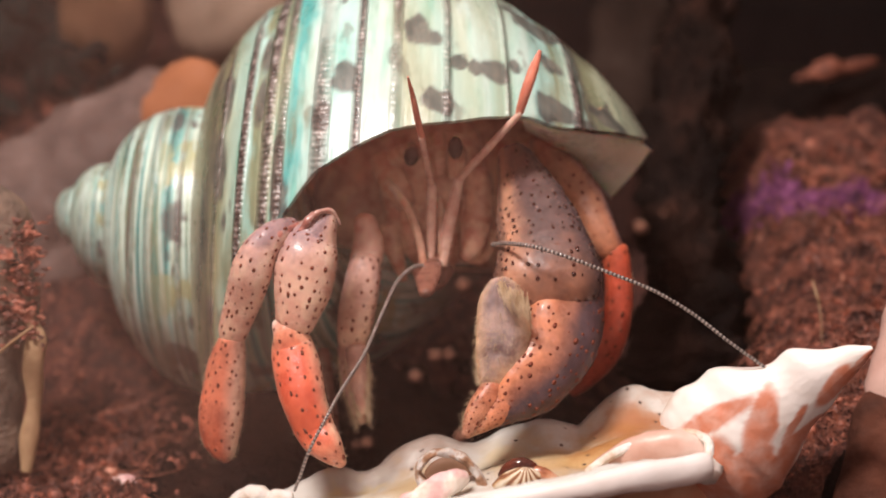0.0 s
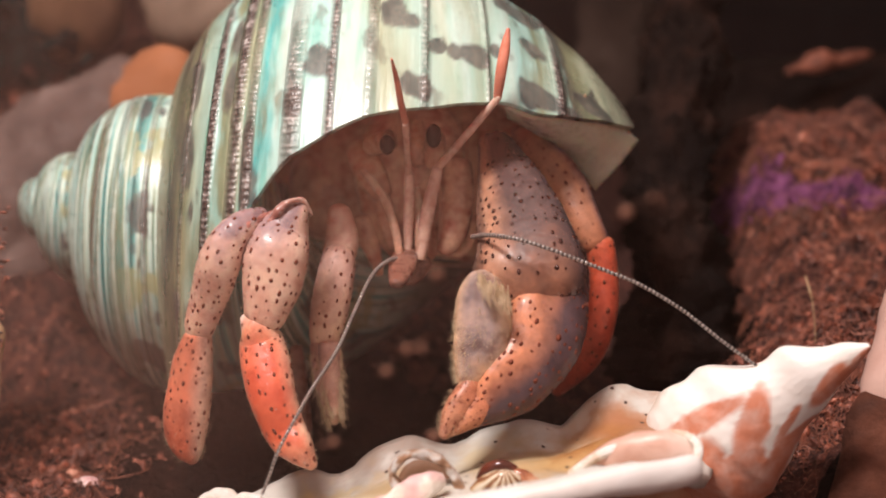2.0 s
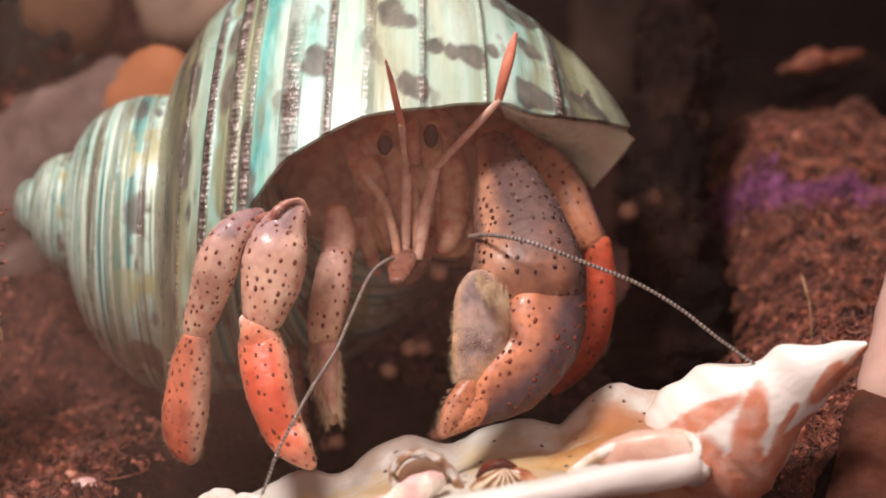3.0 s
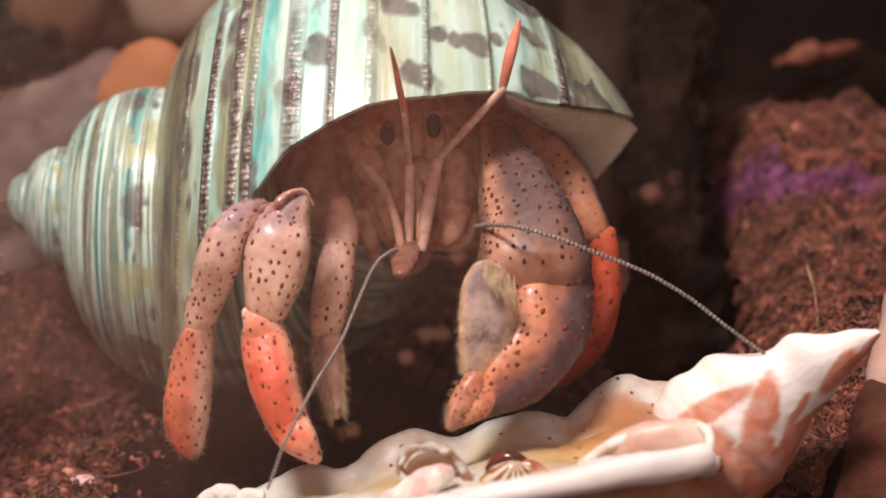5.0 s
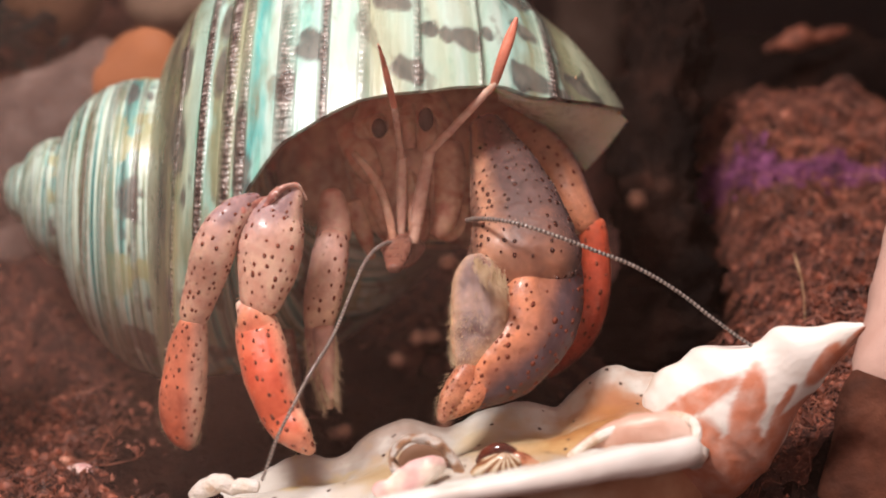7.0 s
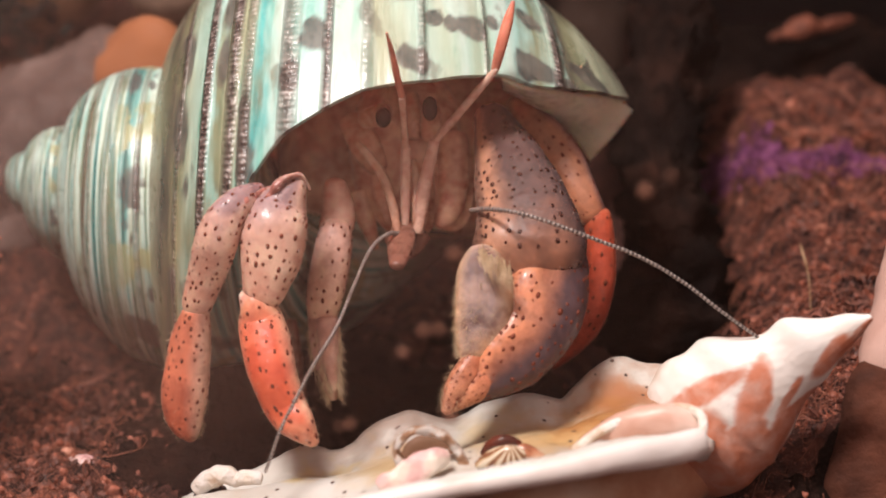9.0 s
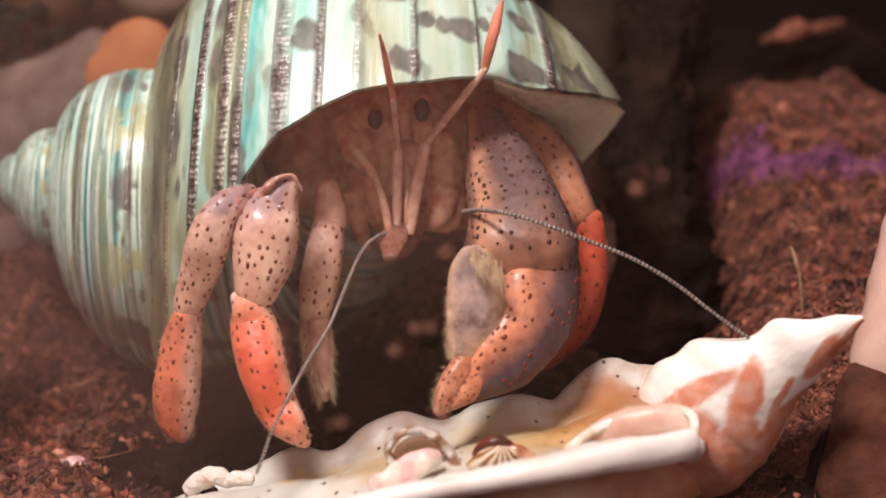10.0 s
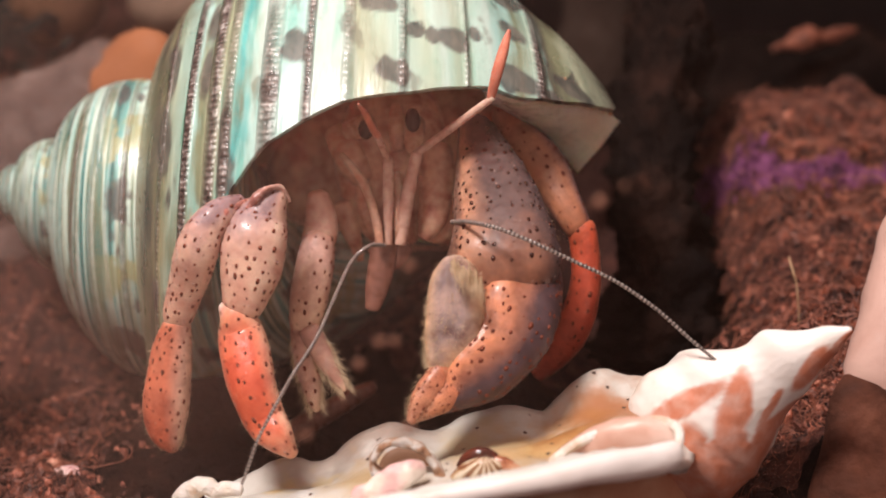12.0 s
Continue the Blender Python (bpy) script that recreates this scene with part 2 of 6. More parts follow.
m_leg_up = cuticle("leg_upper_cuticle", [(0.0, (0.50, 0.27, 0.22)), (0.12, (0.25, 0.17, 0.185)), (0.36, (0.30, 0.20, 0.205)), (0.58, (0.62, 0.38, 0.29)), (1.0, (0.72, 0.38, 0.26))], dots=0.0, mottle=0.4, contrast=0.4, across=[([(0.50, (0, 0, 0)), (0.60, (0.85, 0.85, 0.85)), (0.70, (0.6, 0.6, 0.6)), (0.8, (0, 0, 0))], (0.66, 0.43, 0.33)), ([(0.20, (0, 0, 0)), (0.25, (0.9, 0.9, 0.9)), (0.29, (0.6, 0.6, 0.6)), (0.33, (0, 0, 0))], (0.66, 0.40, 0.31))])
m_leg_low = cuticle("leg_lower_cuticle", [(0.0, (0.84, 0.72, 0.66)), (0.12, (0.78, 0.58, 0.48)), (0.22, (0.66, 0.25, 0.15)), (0.42, (0.60, 0.10, 0.045)), (0.66, (0.58, 0.11, 0.05)), (0.85, (0.58, 0.3, 0.19)), (1.0, (0.45, 0.24, 0.15))], dots=0.0, mottle=0.4, across=([(0.20, (0.85, 0.85, 0.85)), (0.36, (0, 0, 0)), (0.56, (0, 0, 0)), (0.70, (0.85, 0.85, 0.85))], (0.64, 0.38, 0.27)))
m_leg_outer = cuticle("leg_outer_cuticle", [(0.0, (0.82, 0.68, 0.6)), (0.10, (0.66, 0.38, 0.28)), (0.3, (0.5, 0.16, 0.09)), (0.6, (0.5, 0.12, 0.06)), (0.85, (0.42, 0.16, 0.1)), (1.0, (0.3, 0.13, 0.09))], dots=0.0, mottle=0.5, contrast=0.6, across=([(0.18, (0.7, 0.7, 0.7)), (0.34, (0, 0, 0)), (0.50, (0, 0, 0)), (0.62, (1, 1, 1))], (0.5, 0.31, 0.23)))
m_leg_red = cuticle("leg_red_cuticle", [(0.0, (0.42, 0.13, 0.065)), (0.3, (0.42, 0.07, 0.032)), (0.7, (0.36, 0.06, 0.034)), (1.0, (0.26, 0.09, 0.06))], dots=0.0, across=([(0.60, (0, 0, 0)), (0.76, (0.6, 0.6, 0.6))], (0.4, 0.14, 0.08)))
m_leg_dim = cuticle("leg_hind_cuticle", [(0.0, (0.60, 0.34, 0.25)), (0.35, (0.5, 0.31, 0.26)), (0.7, (0.66, 0.42, 0.30)), (1.0, (0.62, 0.42, 0.30))], dots=0.0, across=([(0.2, (0.8, 0.8, 0.8)), (0.42, (0, 0, 0))], (0.28, 0.19, 0.19)))
m_leg_far = cuticle("leg_far_cuticle", [(0.0, (0.28, 0.15, 0.10)), (0.5, (0.36, 0.17, 0.10)), (1.0, (0.40, 0.14, 0.07))], dots=0.0, across=([(0.28, (1, 1, 1)), (0.38, (0, 0, 0)), (0.58, (0, 0, 0)), (0.70, (1, 1, 1))], (0.15, 0.095, 0.095)))
# brown inner face and dark outer edge paint shade over the mauve pigment
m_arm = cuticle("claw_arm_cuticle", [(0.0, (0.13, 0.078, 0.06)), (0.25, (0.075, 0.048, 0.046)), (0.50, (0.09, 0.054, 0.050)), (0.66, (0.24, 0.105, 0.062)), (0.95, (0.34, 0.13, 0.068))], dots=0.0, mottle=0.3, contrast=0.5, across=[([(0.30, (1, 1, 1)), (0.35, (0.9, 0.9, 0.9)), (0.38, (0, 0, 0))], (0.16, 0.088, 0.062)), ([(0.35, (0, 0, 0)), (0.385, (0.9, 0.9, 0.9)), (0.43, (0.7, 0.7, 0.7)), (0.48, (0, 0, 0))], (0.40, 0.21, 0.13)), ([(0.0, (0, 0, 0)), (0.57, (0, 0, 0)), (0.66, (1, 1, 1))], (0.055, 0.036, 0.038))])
# mauve pigment, darkened on the outer half to paint its shade
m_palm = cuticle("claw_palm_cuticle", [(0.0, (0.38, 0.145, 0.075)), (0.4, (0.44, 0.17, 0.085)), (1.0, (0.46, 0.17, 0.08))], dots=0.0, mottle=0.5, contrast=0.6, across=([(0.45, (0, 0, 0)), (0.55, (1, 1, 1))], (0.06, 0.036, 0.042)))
m_finger = cuticle("claw_finger_cuticle", [(0.0, (0.22, 0.075, 0.042)), (0.3, (0.4, 0.13, 0.065)), (0.6, (0.38, 0.17, 0.095)), (1.0, (0.32, 0.17, 0.105))], dots=0.0, wet=0.15, mottle=0.7, contrast=0.7, across=([(0.2, (0.9, 0.9, 0.9)), (0.4, (0, 0, 0))], (0.3, 0.16, 0.1)))
m_rim = cuticle("reddish_knee_cuticle", [(0.0, (0.44, 0.19, 0.16)), (0.35, (0.30, 0.13, 0.11)), (0.6, (0.62, 0.40, 0.33)), (1.0, (0.36, 0.16, 0.13))], dots=0.0, rough=0.25, mottle=1.2, contrast=0.8)
m_joint = cuticle("pale_joint_cuticle", [(0.0, (0.62, 0.32, 0.24)), (0.5, (0.7, 0.42, 0.34)), (1.0, (0.58, 0.26, 0.18))], dots=0.0, rough=0.22)
m_pad = cuticle("claw_inner_pad", [(0.0, (0.38, 0.25, 0.16)), (0.2, (0.30, 0.22, 0.18)), (0.42, (0.19, 0.15, 0.15)), (0.6, (0.24, 0.18, 0.16)), (0.78, (0.3, 0.17, 0.1)), (0.95, (0.44, 0.18, 0.10))], dots=0.05, pitch=0.7, rough=0.75, mottle=1.1, contrast=0.9, wet=0.0, gloss=0.2, across=([(0.30, (0.95, 0.95, 0.95)), (0.44, (0, 0, 0)), (0.54, (0, 0, 0)), (0.68, (0.95, 0.95, 0.95))], (0.40, 0.27, 0.17)))
# the dark end stop paints shade on the lower mouthparts
m_flesh = cuticle("head_flesh", [(0.0, (0.78, 0.45, 0.31)), (0.5, (0.74, 0.42, 0.29)), (0.8, (0.3, 0.15, 0.1))], dots=0.0, rough=0.3)
# dark lower ends paint the shell lip's shadow on the strands
m_strand = cuticle("mouthpart_strand", [(0.0, (0.84, 0.6, 0.45)), (0.45, (0.8, 0.54, 0.4)), (0.7, (0.36, 0.19, 0.13)), (1.0, (0.16, 0.08, 0.055))], dots=0.0, rough=0.25)
m_carapace = cuticle("carapace_brown", [(0.0, (0.48, 0.26, 0.19)), (0.5, (0.66, 0.38, 0.27)), (1.0, (0.55, 0.3, 0.22))], dots=0.0, rough=0.35, contrast=0.9)
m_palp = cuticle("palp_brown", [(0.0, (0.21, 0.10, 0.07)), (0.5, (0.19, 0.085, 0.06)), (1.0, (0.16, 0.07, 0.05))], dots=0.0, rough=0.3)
m_feeler = cuticle("feeler_stalk", [(0.0, (0.5, 0.28, 0.2)), (0.3, (0.5, 0.3, 0.23)), (0.6, (0.64, 0.42, 0.34)), (1.0, (0.7, 0.4, 0.3))], dots=0.0, rough=0.3)
m_feeler_tip = cuticle("feeler_tip_red", [(0.0, (0.6, 0.32, 0.24)), (0.4, (0.56, 0.20, 0.13)), (1.0, (0.6, 0.18, 0.12))], dots=0.0, rough=0.4)
m_spot = plain("maroon_spot", [(0.3, (0.12, 0.026, 0.013)), (0.7, (0.22, 0.052, 0.027))], 1500, 0.5, 0.2, 0.0001, spec=0.25)
m_spot_dark = plain("dark_tubercle", [(0.3, (0.034, 0.010, 0.007)), (0.7, (0.085, 0.024, 0.015))], 1500, 0.25, 0.2, 0.0001)
# pale glossy beads added on the limbs to make glints
m_glint_bead = plain("glint_bead", [(0.3, (0.5, 0.34, 0.28)), (0.7, (0.7, 0.52, 0.45))], 2000, 0.06, 0.02, 0.0001, spec=1.0, coat=1.0)
m_grit = plain("sand_grain", [(0.3, (0.45, 0.2, 0.1)), (0.7, (0.75, 0.55, 0.35))], 2000, 0.2)
m_eye = plain("eye_black", [(0.3, (0.02, 0.006, 0.005)), (0.7, (0.07, 0.024, 0.02))], 900, 0.2, 0.05, 0.0001, spec=0.25)
m_hair = plain("bristle_tan", [(0.3, (0.42, 0.28, 0.15)), (0.7, (0.72, 0.58, 0.4))], 800, 0.5)
m_ring_light = plain("whip_ring_pale", [(0.3, (0.20, 0.16, 0.14)), (0.7, (0.42, 0.37, 0.33))], 2500, 0.14, 0.1, 0.0001, spec=1.0, coat=1.0)
m_ring_dark = plain("whip_ring_dark", [(0.3, (0.03, 0.022, 0.02)), (0.7, (0.08, 0.06, 0.055))], 2500, 0.4)
m_bark = plain("rotten_bark", [(0.3, (0.05, 0.036, 0.027)), (0.5, (0.14, 0.095, 0.068)), (0.7, (0.28, 0.19, 0.13))], 260, 0.8, 0.9, 0.0008)
m_straw = plain("straw_stem", [(0.3, (0.26, 0.15, 0.075)), (0.7, (0.46, 0.31, 0.17))], 350, 0.6, 0.3)
m_wood = plain("driftwood_pink", [(0.25, (0.42, 0.24, 0.19)), (0.5, (0.56, 0.36, 0.3)), (0.75, (0.66, 0.46, 0.38))], 90, 0.6, 0.25, 0.0003)
m_wood_shade = plain("driftwood_shade_brown", [(0.3, (0.03, 0.010, 0.006)), (0.48, (0.09, 0.032, 0.019)), (0.62, (0.16, 0.062, 0.038)), (0.75, (0.26, 0.12, 0.08))], 130, 0.9, 0.7, 0.0006, spec=0.15)
m_peat = plain("coconut_peat", [(0.2, (0.012, 0.005, 0.004)), (0.45, (0.045, 0.017, 0.013)), (0.62, (0.12, 0.042, 0.030)), (0.8, (0.24, 0.095, 0.07))], 420, 0.85, 1.0, 0.0012, spec=0.25)
m_purple = plain("dyed_moss", [(0.3, (0.05, 0.012, 0.03)), (0.5, (0.17, 0.04, 0.12)), (0.7, (0.32, 0.10, 0.24))], 300, 0.85, 0.9, 0.001)
m_orange_stone = plain("orange_stone", [(0.25, (0.24, 0.085, 0.036)), (0.6, (0.33, 0.125, 0.055)), (0.8, (0.38, 0.18, 0.10))], 60, 0.8, 0.3, spec=0.2)
m_tan_stone = plain("tan_stone", [(0.25, (0.2, 0.13, 0.09)), (0.6, (0.34, 0.24, 0.17)), (0.8, (0.4, 0.3, 0.22))], 50, 0.75, 0.3)
m_brown_stone = plain("brown_stone", [(0.25, (0.1, 0.045, 0.025)), (0.6, (0.24, 0.12, 0.06)), (0.8, (0.34, 0.2, 0.1))], 45, 0.7, 0.3)
m_back = plain("tank_back", [(0.3, (0.004, 0.004, 0.005)), (0.7, (0.014, 0.011, 0.011))], 20, 0.7, 0.2)
m_column = plain("back_column_brown", [(0.3, (0.014, 0.009, 0.007)), (0.5, (0.034, 0.022, 0.017)), (0.7, (0.055, 0.038, 0.03))], 90, 0.9, 0.8, 0.001, spec=0.1)
m_green_leaf = plain("leaf_green", [(0.3, (0.005, 0.018, 0.011)), (0.7, (0.014, 0.04, 0.025))], 120, 0.5, 0.3)
m_green = plain("dark_green_leaf", [(0.3, (0.003, 0.007, 0.007)), (0.7, (0.012, 0.026, 0.024))], 120, 0.7, 0.3, spec=0.08)


# near-black colour that paints shade on the ground and behind the crab
m_shade_dark = plain("shade_near_black", [(0.3, (0.003, 0.002, 0.002)), (0.5, (0.010, 0.006, 0.005)), (0.68, (0.03, 0.014, 0.010)), (0.8, (0.10, 0.042, 0.028))], 130, 0.9, 1.0, 0.0012, spec=0.04)


def shell_material():
    """Polished turban shell: cream to sea-green spiral bands, dark grooved cords, grey-brown flames."""
    m, nt, b = material("turban_shell_glaze")
    uv = nt.nodes.new("ShaderNodeTexCoord")
    sep = nt.nodes.new("ShaderNodeSeparateXYZ")
    nt.links.new(uv.outputs["UV"], sep.inputs[0])
    u, v = sep.outputs["X"], sep.outputs["Y"]

    def uvnoise(su, sv, detail, seed):
        c = nt.nodes.new("ShaderNodeCombineXYZ")
        nt.links.new(math_node(nt, "MULTIPLY", u, su), c.inputs[0])
        nt.links.new(math_node(nt, "MULTIPLY", v, sv), c.inputs[1])
        c.inputs[2].default_value = seed
        return noise_tex(nt, c.outputs[0], 1.0, detail)

    fine = uvnoise(60, 3.0, 3.0, 1.0)
    pos = math_node(nt, "ADD", u, math_node(nt, "MULTIPLY", math_node(nt, "SUBTRACT", fine, 0.5), 0.03))
    pos = math_node(nt, "ADD", pos, math_node(nt, "MULTIPLY", math_node(nt, "SUBTRACT", uvnoise(16, 14, 3.0, 8.0), 0.5), 0.06))
    col = ramp(nt, pos, [(0.239, (0.085, 0.08, 0.065)), (0.312, (0.41, 0.46, 0.33)), (0.325, (0.23, 0.25, 0.15)), (0.345, (0.085, 0.08, 0.065)), (0.355, (0.42, 0.62, 0.54)), (0.376, (0.23, 0.25, 0.15)), (0.390, (0.40, 0.66, 0.61)), (0.402, (0.52, 0.68, 0.61)), (0.412, (0.42, 0.62, 0.54)), (0.439, (0.46, 0.55, 0.43)), (0.457, (0.52, 0.68, 0.61)), (0.471, (0.46, 0.55, 0.43)), (0.494, (0.42, 0.62, 0.54)), (0.510, (0.46, 0.55, 0.43)), (0.524, (0.41, 0.46, 0.33)), (0.539, (0.52, 0.68, 0.61)), (0.559, (0.52, 0.68, 0.61)), (0.580, (0.40, 0.66, 0.61)), (0.610, (0.52, 0.68, 0.61)), (0.618, (0.40, 0.66, 0.61)), (0.627, (0.1, 0.42, 0.41)), (0.633, (0.1, 0.42, 0.41)), (0.651, (0.41, 0.46, 0.33)), (0.669, (0.23, 0.25, 0.15)), (0.678, (0.40, 0.66, 0.61)), (0.712, (0.36, 0.44, 0.34)), (0.725, (0.28, 0.27, 0.16)), (0.751, (0.085, 0.08, 0.065)), (0.782, (0.30, 0.31, 0.21))])
    streak = ramp(nt, uvnoise(60, 12.0, 4.0, 4.0), [(0.36, (0.14, 0.24, 0.22)), (0.47, (0.45, 0.48, 0.45)), (0.56, (0.55, 0.55, 0.53)), (0.66, (0.70, 0.71, 0.67))])
    early = ramp(nt, math_node(nt, "DIVIDE", v, 5.0), [(0.67, (1, 1, 1)), (0.69, (0, 0, 0))])
    lines = ramp(nt, uvnoise(42, 1.6, 2.0, 11.0), [(0.34, (0.03, 0.14, 0.13)), (0.41, (0.20, 0.50, 0.46)), (0.45, (0.60, 0.77, 0.70)), (0.50, (0.58, 0.70, 0.58)), (0.53, (0.22, 0.29, 0.18)), (0.56, (0.06, 0.20, 0.18)), (0.60, (0.50, 0.66, 0.58)), (0.66, (0.10, 0.10, 0.07))])
    col = mix(nt, math_node(nt, "MULTIPLY", early, 0.95), col, lines)
    near_seam = math_node(nt, "MULTIPLY", early, ramp(nt, math_node(nt, "ADD", u, math_node(nt, "MULTIPLY", fine, 0.06)), [(0.58, (1, 1, 1)), (0.64, (0, 0, 0))]))
    seam = uvnoise(9, 13, 4.0, 12.0)
    col = mix(nt, math_node(nt, "MULTIPLY", near_seam, ramp(nt, seam, [(0.40, (0.8,) * 3), (0.44, (0, 0, 0)), (0.56, (0, 0, 0)), (0.60, (0.8,) * 3)])), col, ramp(nt, seam, [(0.47, (0.40, 0.40, 0.2)), (0.52, (0.085, 0.068, 0.068))]))
    col = mix(nt, math_node(nt, "MULTIPLY", ramp(nt, u, [(0.45, (0.3,) * 3), (0.62, (0.7,) * 3)]), math_node(nt, "SUBTRACT", 1.0, math_node(nt, "MULTIPLY", early, 0.75))), col, streak, "OVERLAY")
    mask = ramp(nt, uvnoise(26, 22, 4.0, 5.0), [(0.60, (0, 0, 0)), (0.65, (1, 1, 1))])
    col = mix(nt, math_node(nt, "MULTIPLY", mask, math_node(nt, "SUBTRACT", 0.55, math_node(nt, "MULTIPLY", early, 0.55))), col, (0.13, 0.12, 0.09))
    olive = ramp(nt, uvnoise(30, 12, 4.0, 9.0), [(0.54, (0, 0, 0)), (0.66, (1, 1, 1))])
    col = mix(nt, math_node(nt, "MULTIPLY", olive, ramp(nt, u, [(0.5, (0.3,) * 3), (0.68, (0.75,) * 3)])), col, (0.19, 0.20, 0.11))
    fl = nt.nodes.new("ShaderNodeAttribute")
    fl.attribute_name = "blotch"
    col = mix(nt, math_node(nt, "MULTIPLY", fl.outputs["Fac"], 0.88), col, ramp(nt, uvnoise(60, 60, 3.0, 6.0), [(0.35, (0.035, 0.038, 0.04)), (0.65, (0.15, 0.14, 0.12))]))
    cord = nt.nodes.new("ShaderNodeAttribute")
    cord.attribute_name = "cord"
    ribs = math_node(nt, "SINE", math_node(nt, "ADD", math_node(nt, "MULTIPLY", v, 1900.0), math_node(nt, "MULTIPLY", uvnoise(60, 90, 2.0, 13.0), 5.0)))
    crinkle = math_node(nt, "ADD", math_node(nt, "MULTIPLY", ribs, 0.055), uvnoise(110, 140, 3.0, 3.0))
    dark = ramp(nt, crinkle, [(0.36, (0.04, 0.03, 0.028)), (0.5, (0.12, 0.095, 0.085)), (0.6, (0.26, 0.22, 0.2)), (0.7, (0.6, 0.56, 0.53))])
    col = mix(nt, cord.outputs["Fac"], col, dark)
    nt.links.new(col, b.inputs["Base Color"])
    h = math_node(nt, "ADD", math_node(nt, "MULTIPLY", math_node(nt, "MULTIPLY", crinkle, cord.outputs["Fac"]), 1.2), math_node(nt, "MULTIPLY", uvnoise(200, 60, 3.0, 2.0), 0.12))
    bump(nt, b, h, 0.9, 0.0007)
    nt.links.new(ramp(nt, uvnoise(40, 40, 4.0, 7.0), [(0.3, (0.22,) * 3), (0.7, (0.4,) * 3)]), b.inputs["Roughness"])
    b.inputs["Coat Weight"].default_value = 0.15
    b.inputs["Coat Roughness"].default_value = 0.25
    return m


m_shell = shell_material()
m_shell_in = plain("shell_inside_pearl", [(0.3, (0.70, 0.64, 0.50)), (0.7, (0.84, 0.80, 0.66))], 200, 0.3, 0.15)


m_shell_in.node_tree.nodes["Principled BSDF"].inputs["Subsurface Weight"].default_value = 0.6
m_shell_in.node_tree.nodes["Principled BSDF"].inputs["Subsurface Scale"].default_value = 0.003


def conch_material():
    """White shell with rusty flames that run down from the knobs."""
    m, nt, b = material("white_rust_shell")
    uv = nt.nodes.new("ShaderNodeTexCoord")
    sep = nt.nodes.new("ShaderNodeSeparateXYZ")
    nt.links.new(uv.outputs["UV"], sep.inputs[0])
    v = coords(nt)
    rust = nt.nodes.new("ShaderNodeAttribute")
    rust.attribute_name = "rust"
    fac = math_node(nt, "MULTIPLY", rust.outputs["Fac"], ramp(nt, noise_tex(nt, v, 500, 5), [(0.3, (0.65,) * 3), (0.6, (0.95,) * 3)]))
    white = ramp(nt, noise_tex(nt, v, 200, 4), [(0.3, (0.68, 0.58, 0.48)), (0.45, (0.82, 0.77, 0.71)), (0.7, (0.86, 0.83, 0.79))])
    nt.links.new(mix(nt, fac, white, (0.56, 0.18, 0.09)), b.inputs["Base Color"])
    b.inputs["Roughness"].default_value = 0.45
    bump(nt, b, noise_tex(nt, v, 900, 4), 0.2, 0.0003)
    return m


m_conch = conch_material()


CONCH = (11.66, -31.43, 6.17)
# first three paint the crab's shade at the back left; the rest are stains
STAINS_AND_SHADE = (((-7.3, -22.8, 7.4), 0.007, (0.30, 0.24, 0.20)), ((-13.0, -23.2, 6.2), 0.006, (0.33, 0.27, 0.23)), ((-2.6, -23.0, 9.4), 0.006, (0.28, 0.21, 0.17)), ((15.53, -28.09, 13.20), 0.0085, (0.46, 0.22, 0.07)), ((12.12, -30.34, 12.75), 0.0085, (0.50, 0.28, 0.10)), ((8.84, -31.59, 12.15), 0.009, (0.55, 0.36, 0.16)), ((17.38, -25.92, 13.42), 0.0055, (0.36, 0.15, 0.07)), ((13.82, -29.26, 12.84), 0.0045, (0.4, 0.18, 0.06)), ((-4.48, -32.41, 9.62), 0.007, (0.55, 0.4, 0.2)), ((-5.10, -28.85, 10.87), 0.005, (0.5, 0.36, 0.2)), ((-12.32, -28.21, 6.36), 0.004, (0.6, 0.46, 0.2)), ((4.13, -28.68, 11.39), 0.006, (0.58, 0.48, 0.3)))


def dish_material():
    m, nt, b = material("shell_dish_stained_shaded")
    v = coords(nt)
    col = ramp(nt, noise_tex(nt, v, 110, 5), [(0.35, (0.44, 0.39, 0.32)), (0.48, (0.55, 0.53, 0.48)), (0.65, (0.63, 0.62, 0.58))])
    wobble = math_node(nt, "MULTIPLY", math_node(nt, "SUBTRACT", noise_tex(nt, v, 260, 5), 0.5), 0.012)
    for at, r, tint in STAINS_AND_SHADE:
        d = nt.nodes.new("ShaderNodeVectorMath")
        d.operation = "DISTANCE"
        nt.links.new(v, d.inputs[0])
        d.inputs[1].default_value = (Vector(at) - Vector(CONCH)) * MM
        near = math_node(nt, "ADD", d.outputs["Value"], wobble)
        fac = ramp(nt, math_node(nt, "DIVIDE", near, r), [(0.1, (0.9,) * 3), (0.5, (0.6,) * 3), (1.0, (0, 0, 0))])
        col = mix(nt, fac, col, tint)
    specks = node(nt, "ShaderNodeTexVoronoi", Scale=620.0, Randomness=1.0)
    nt.links.new(v, specks.inputs["Vector"])
    pick = nt.nodes.new("ShaderNodeSeparateColor")
    nt.links.new(specks.outputs["Color"], pick.inputs[0])
    on = math_node(nt, "MULTIPLY", math_node(nt, "LESS_THAN", math_node(nt, "ADD", specks.outputs["Distance"], math_node(nt, "MULTIPLY", noise_tex(nt, v, 3000, 2), 0.16)), 0.21), math_node(nt, "LESS_THAN", pick.outputs[0], 0.55))
    nt.links.new(mix(nt, on, col, (0.07, 0.04, 0.03)), b.inputs["Base Color"])
    b.inputs["Roughness"].default_value = 0.38
    bump(nt, b, noise_tex(nt, v, 700, 4), 0.25, 0.0003)
    return m


m_dish = dish_material()


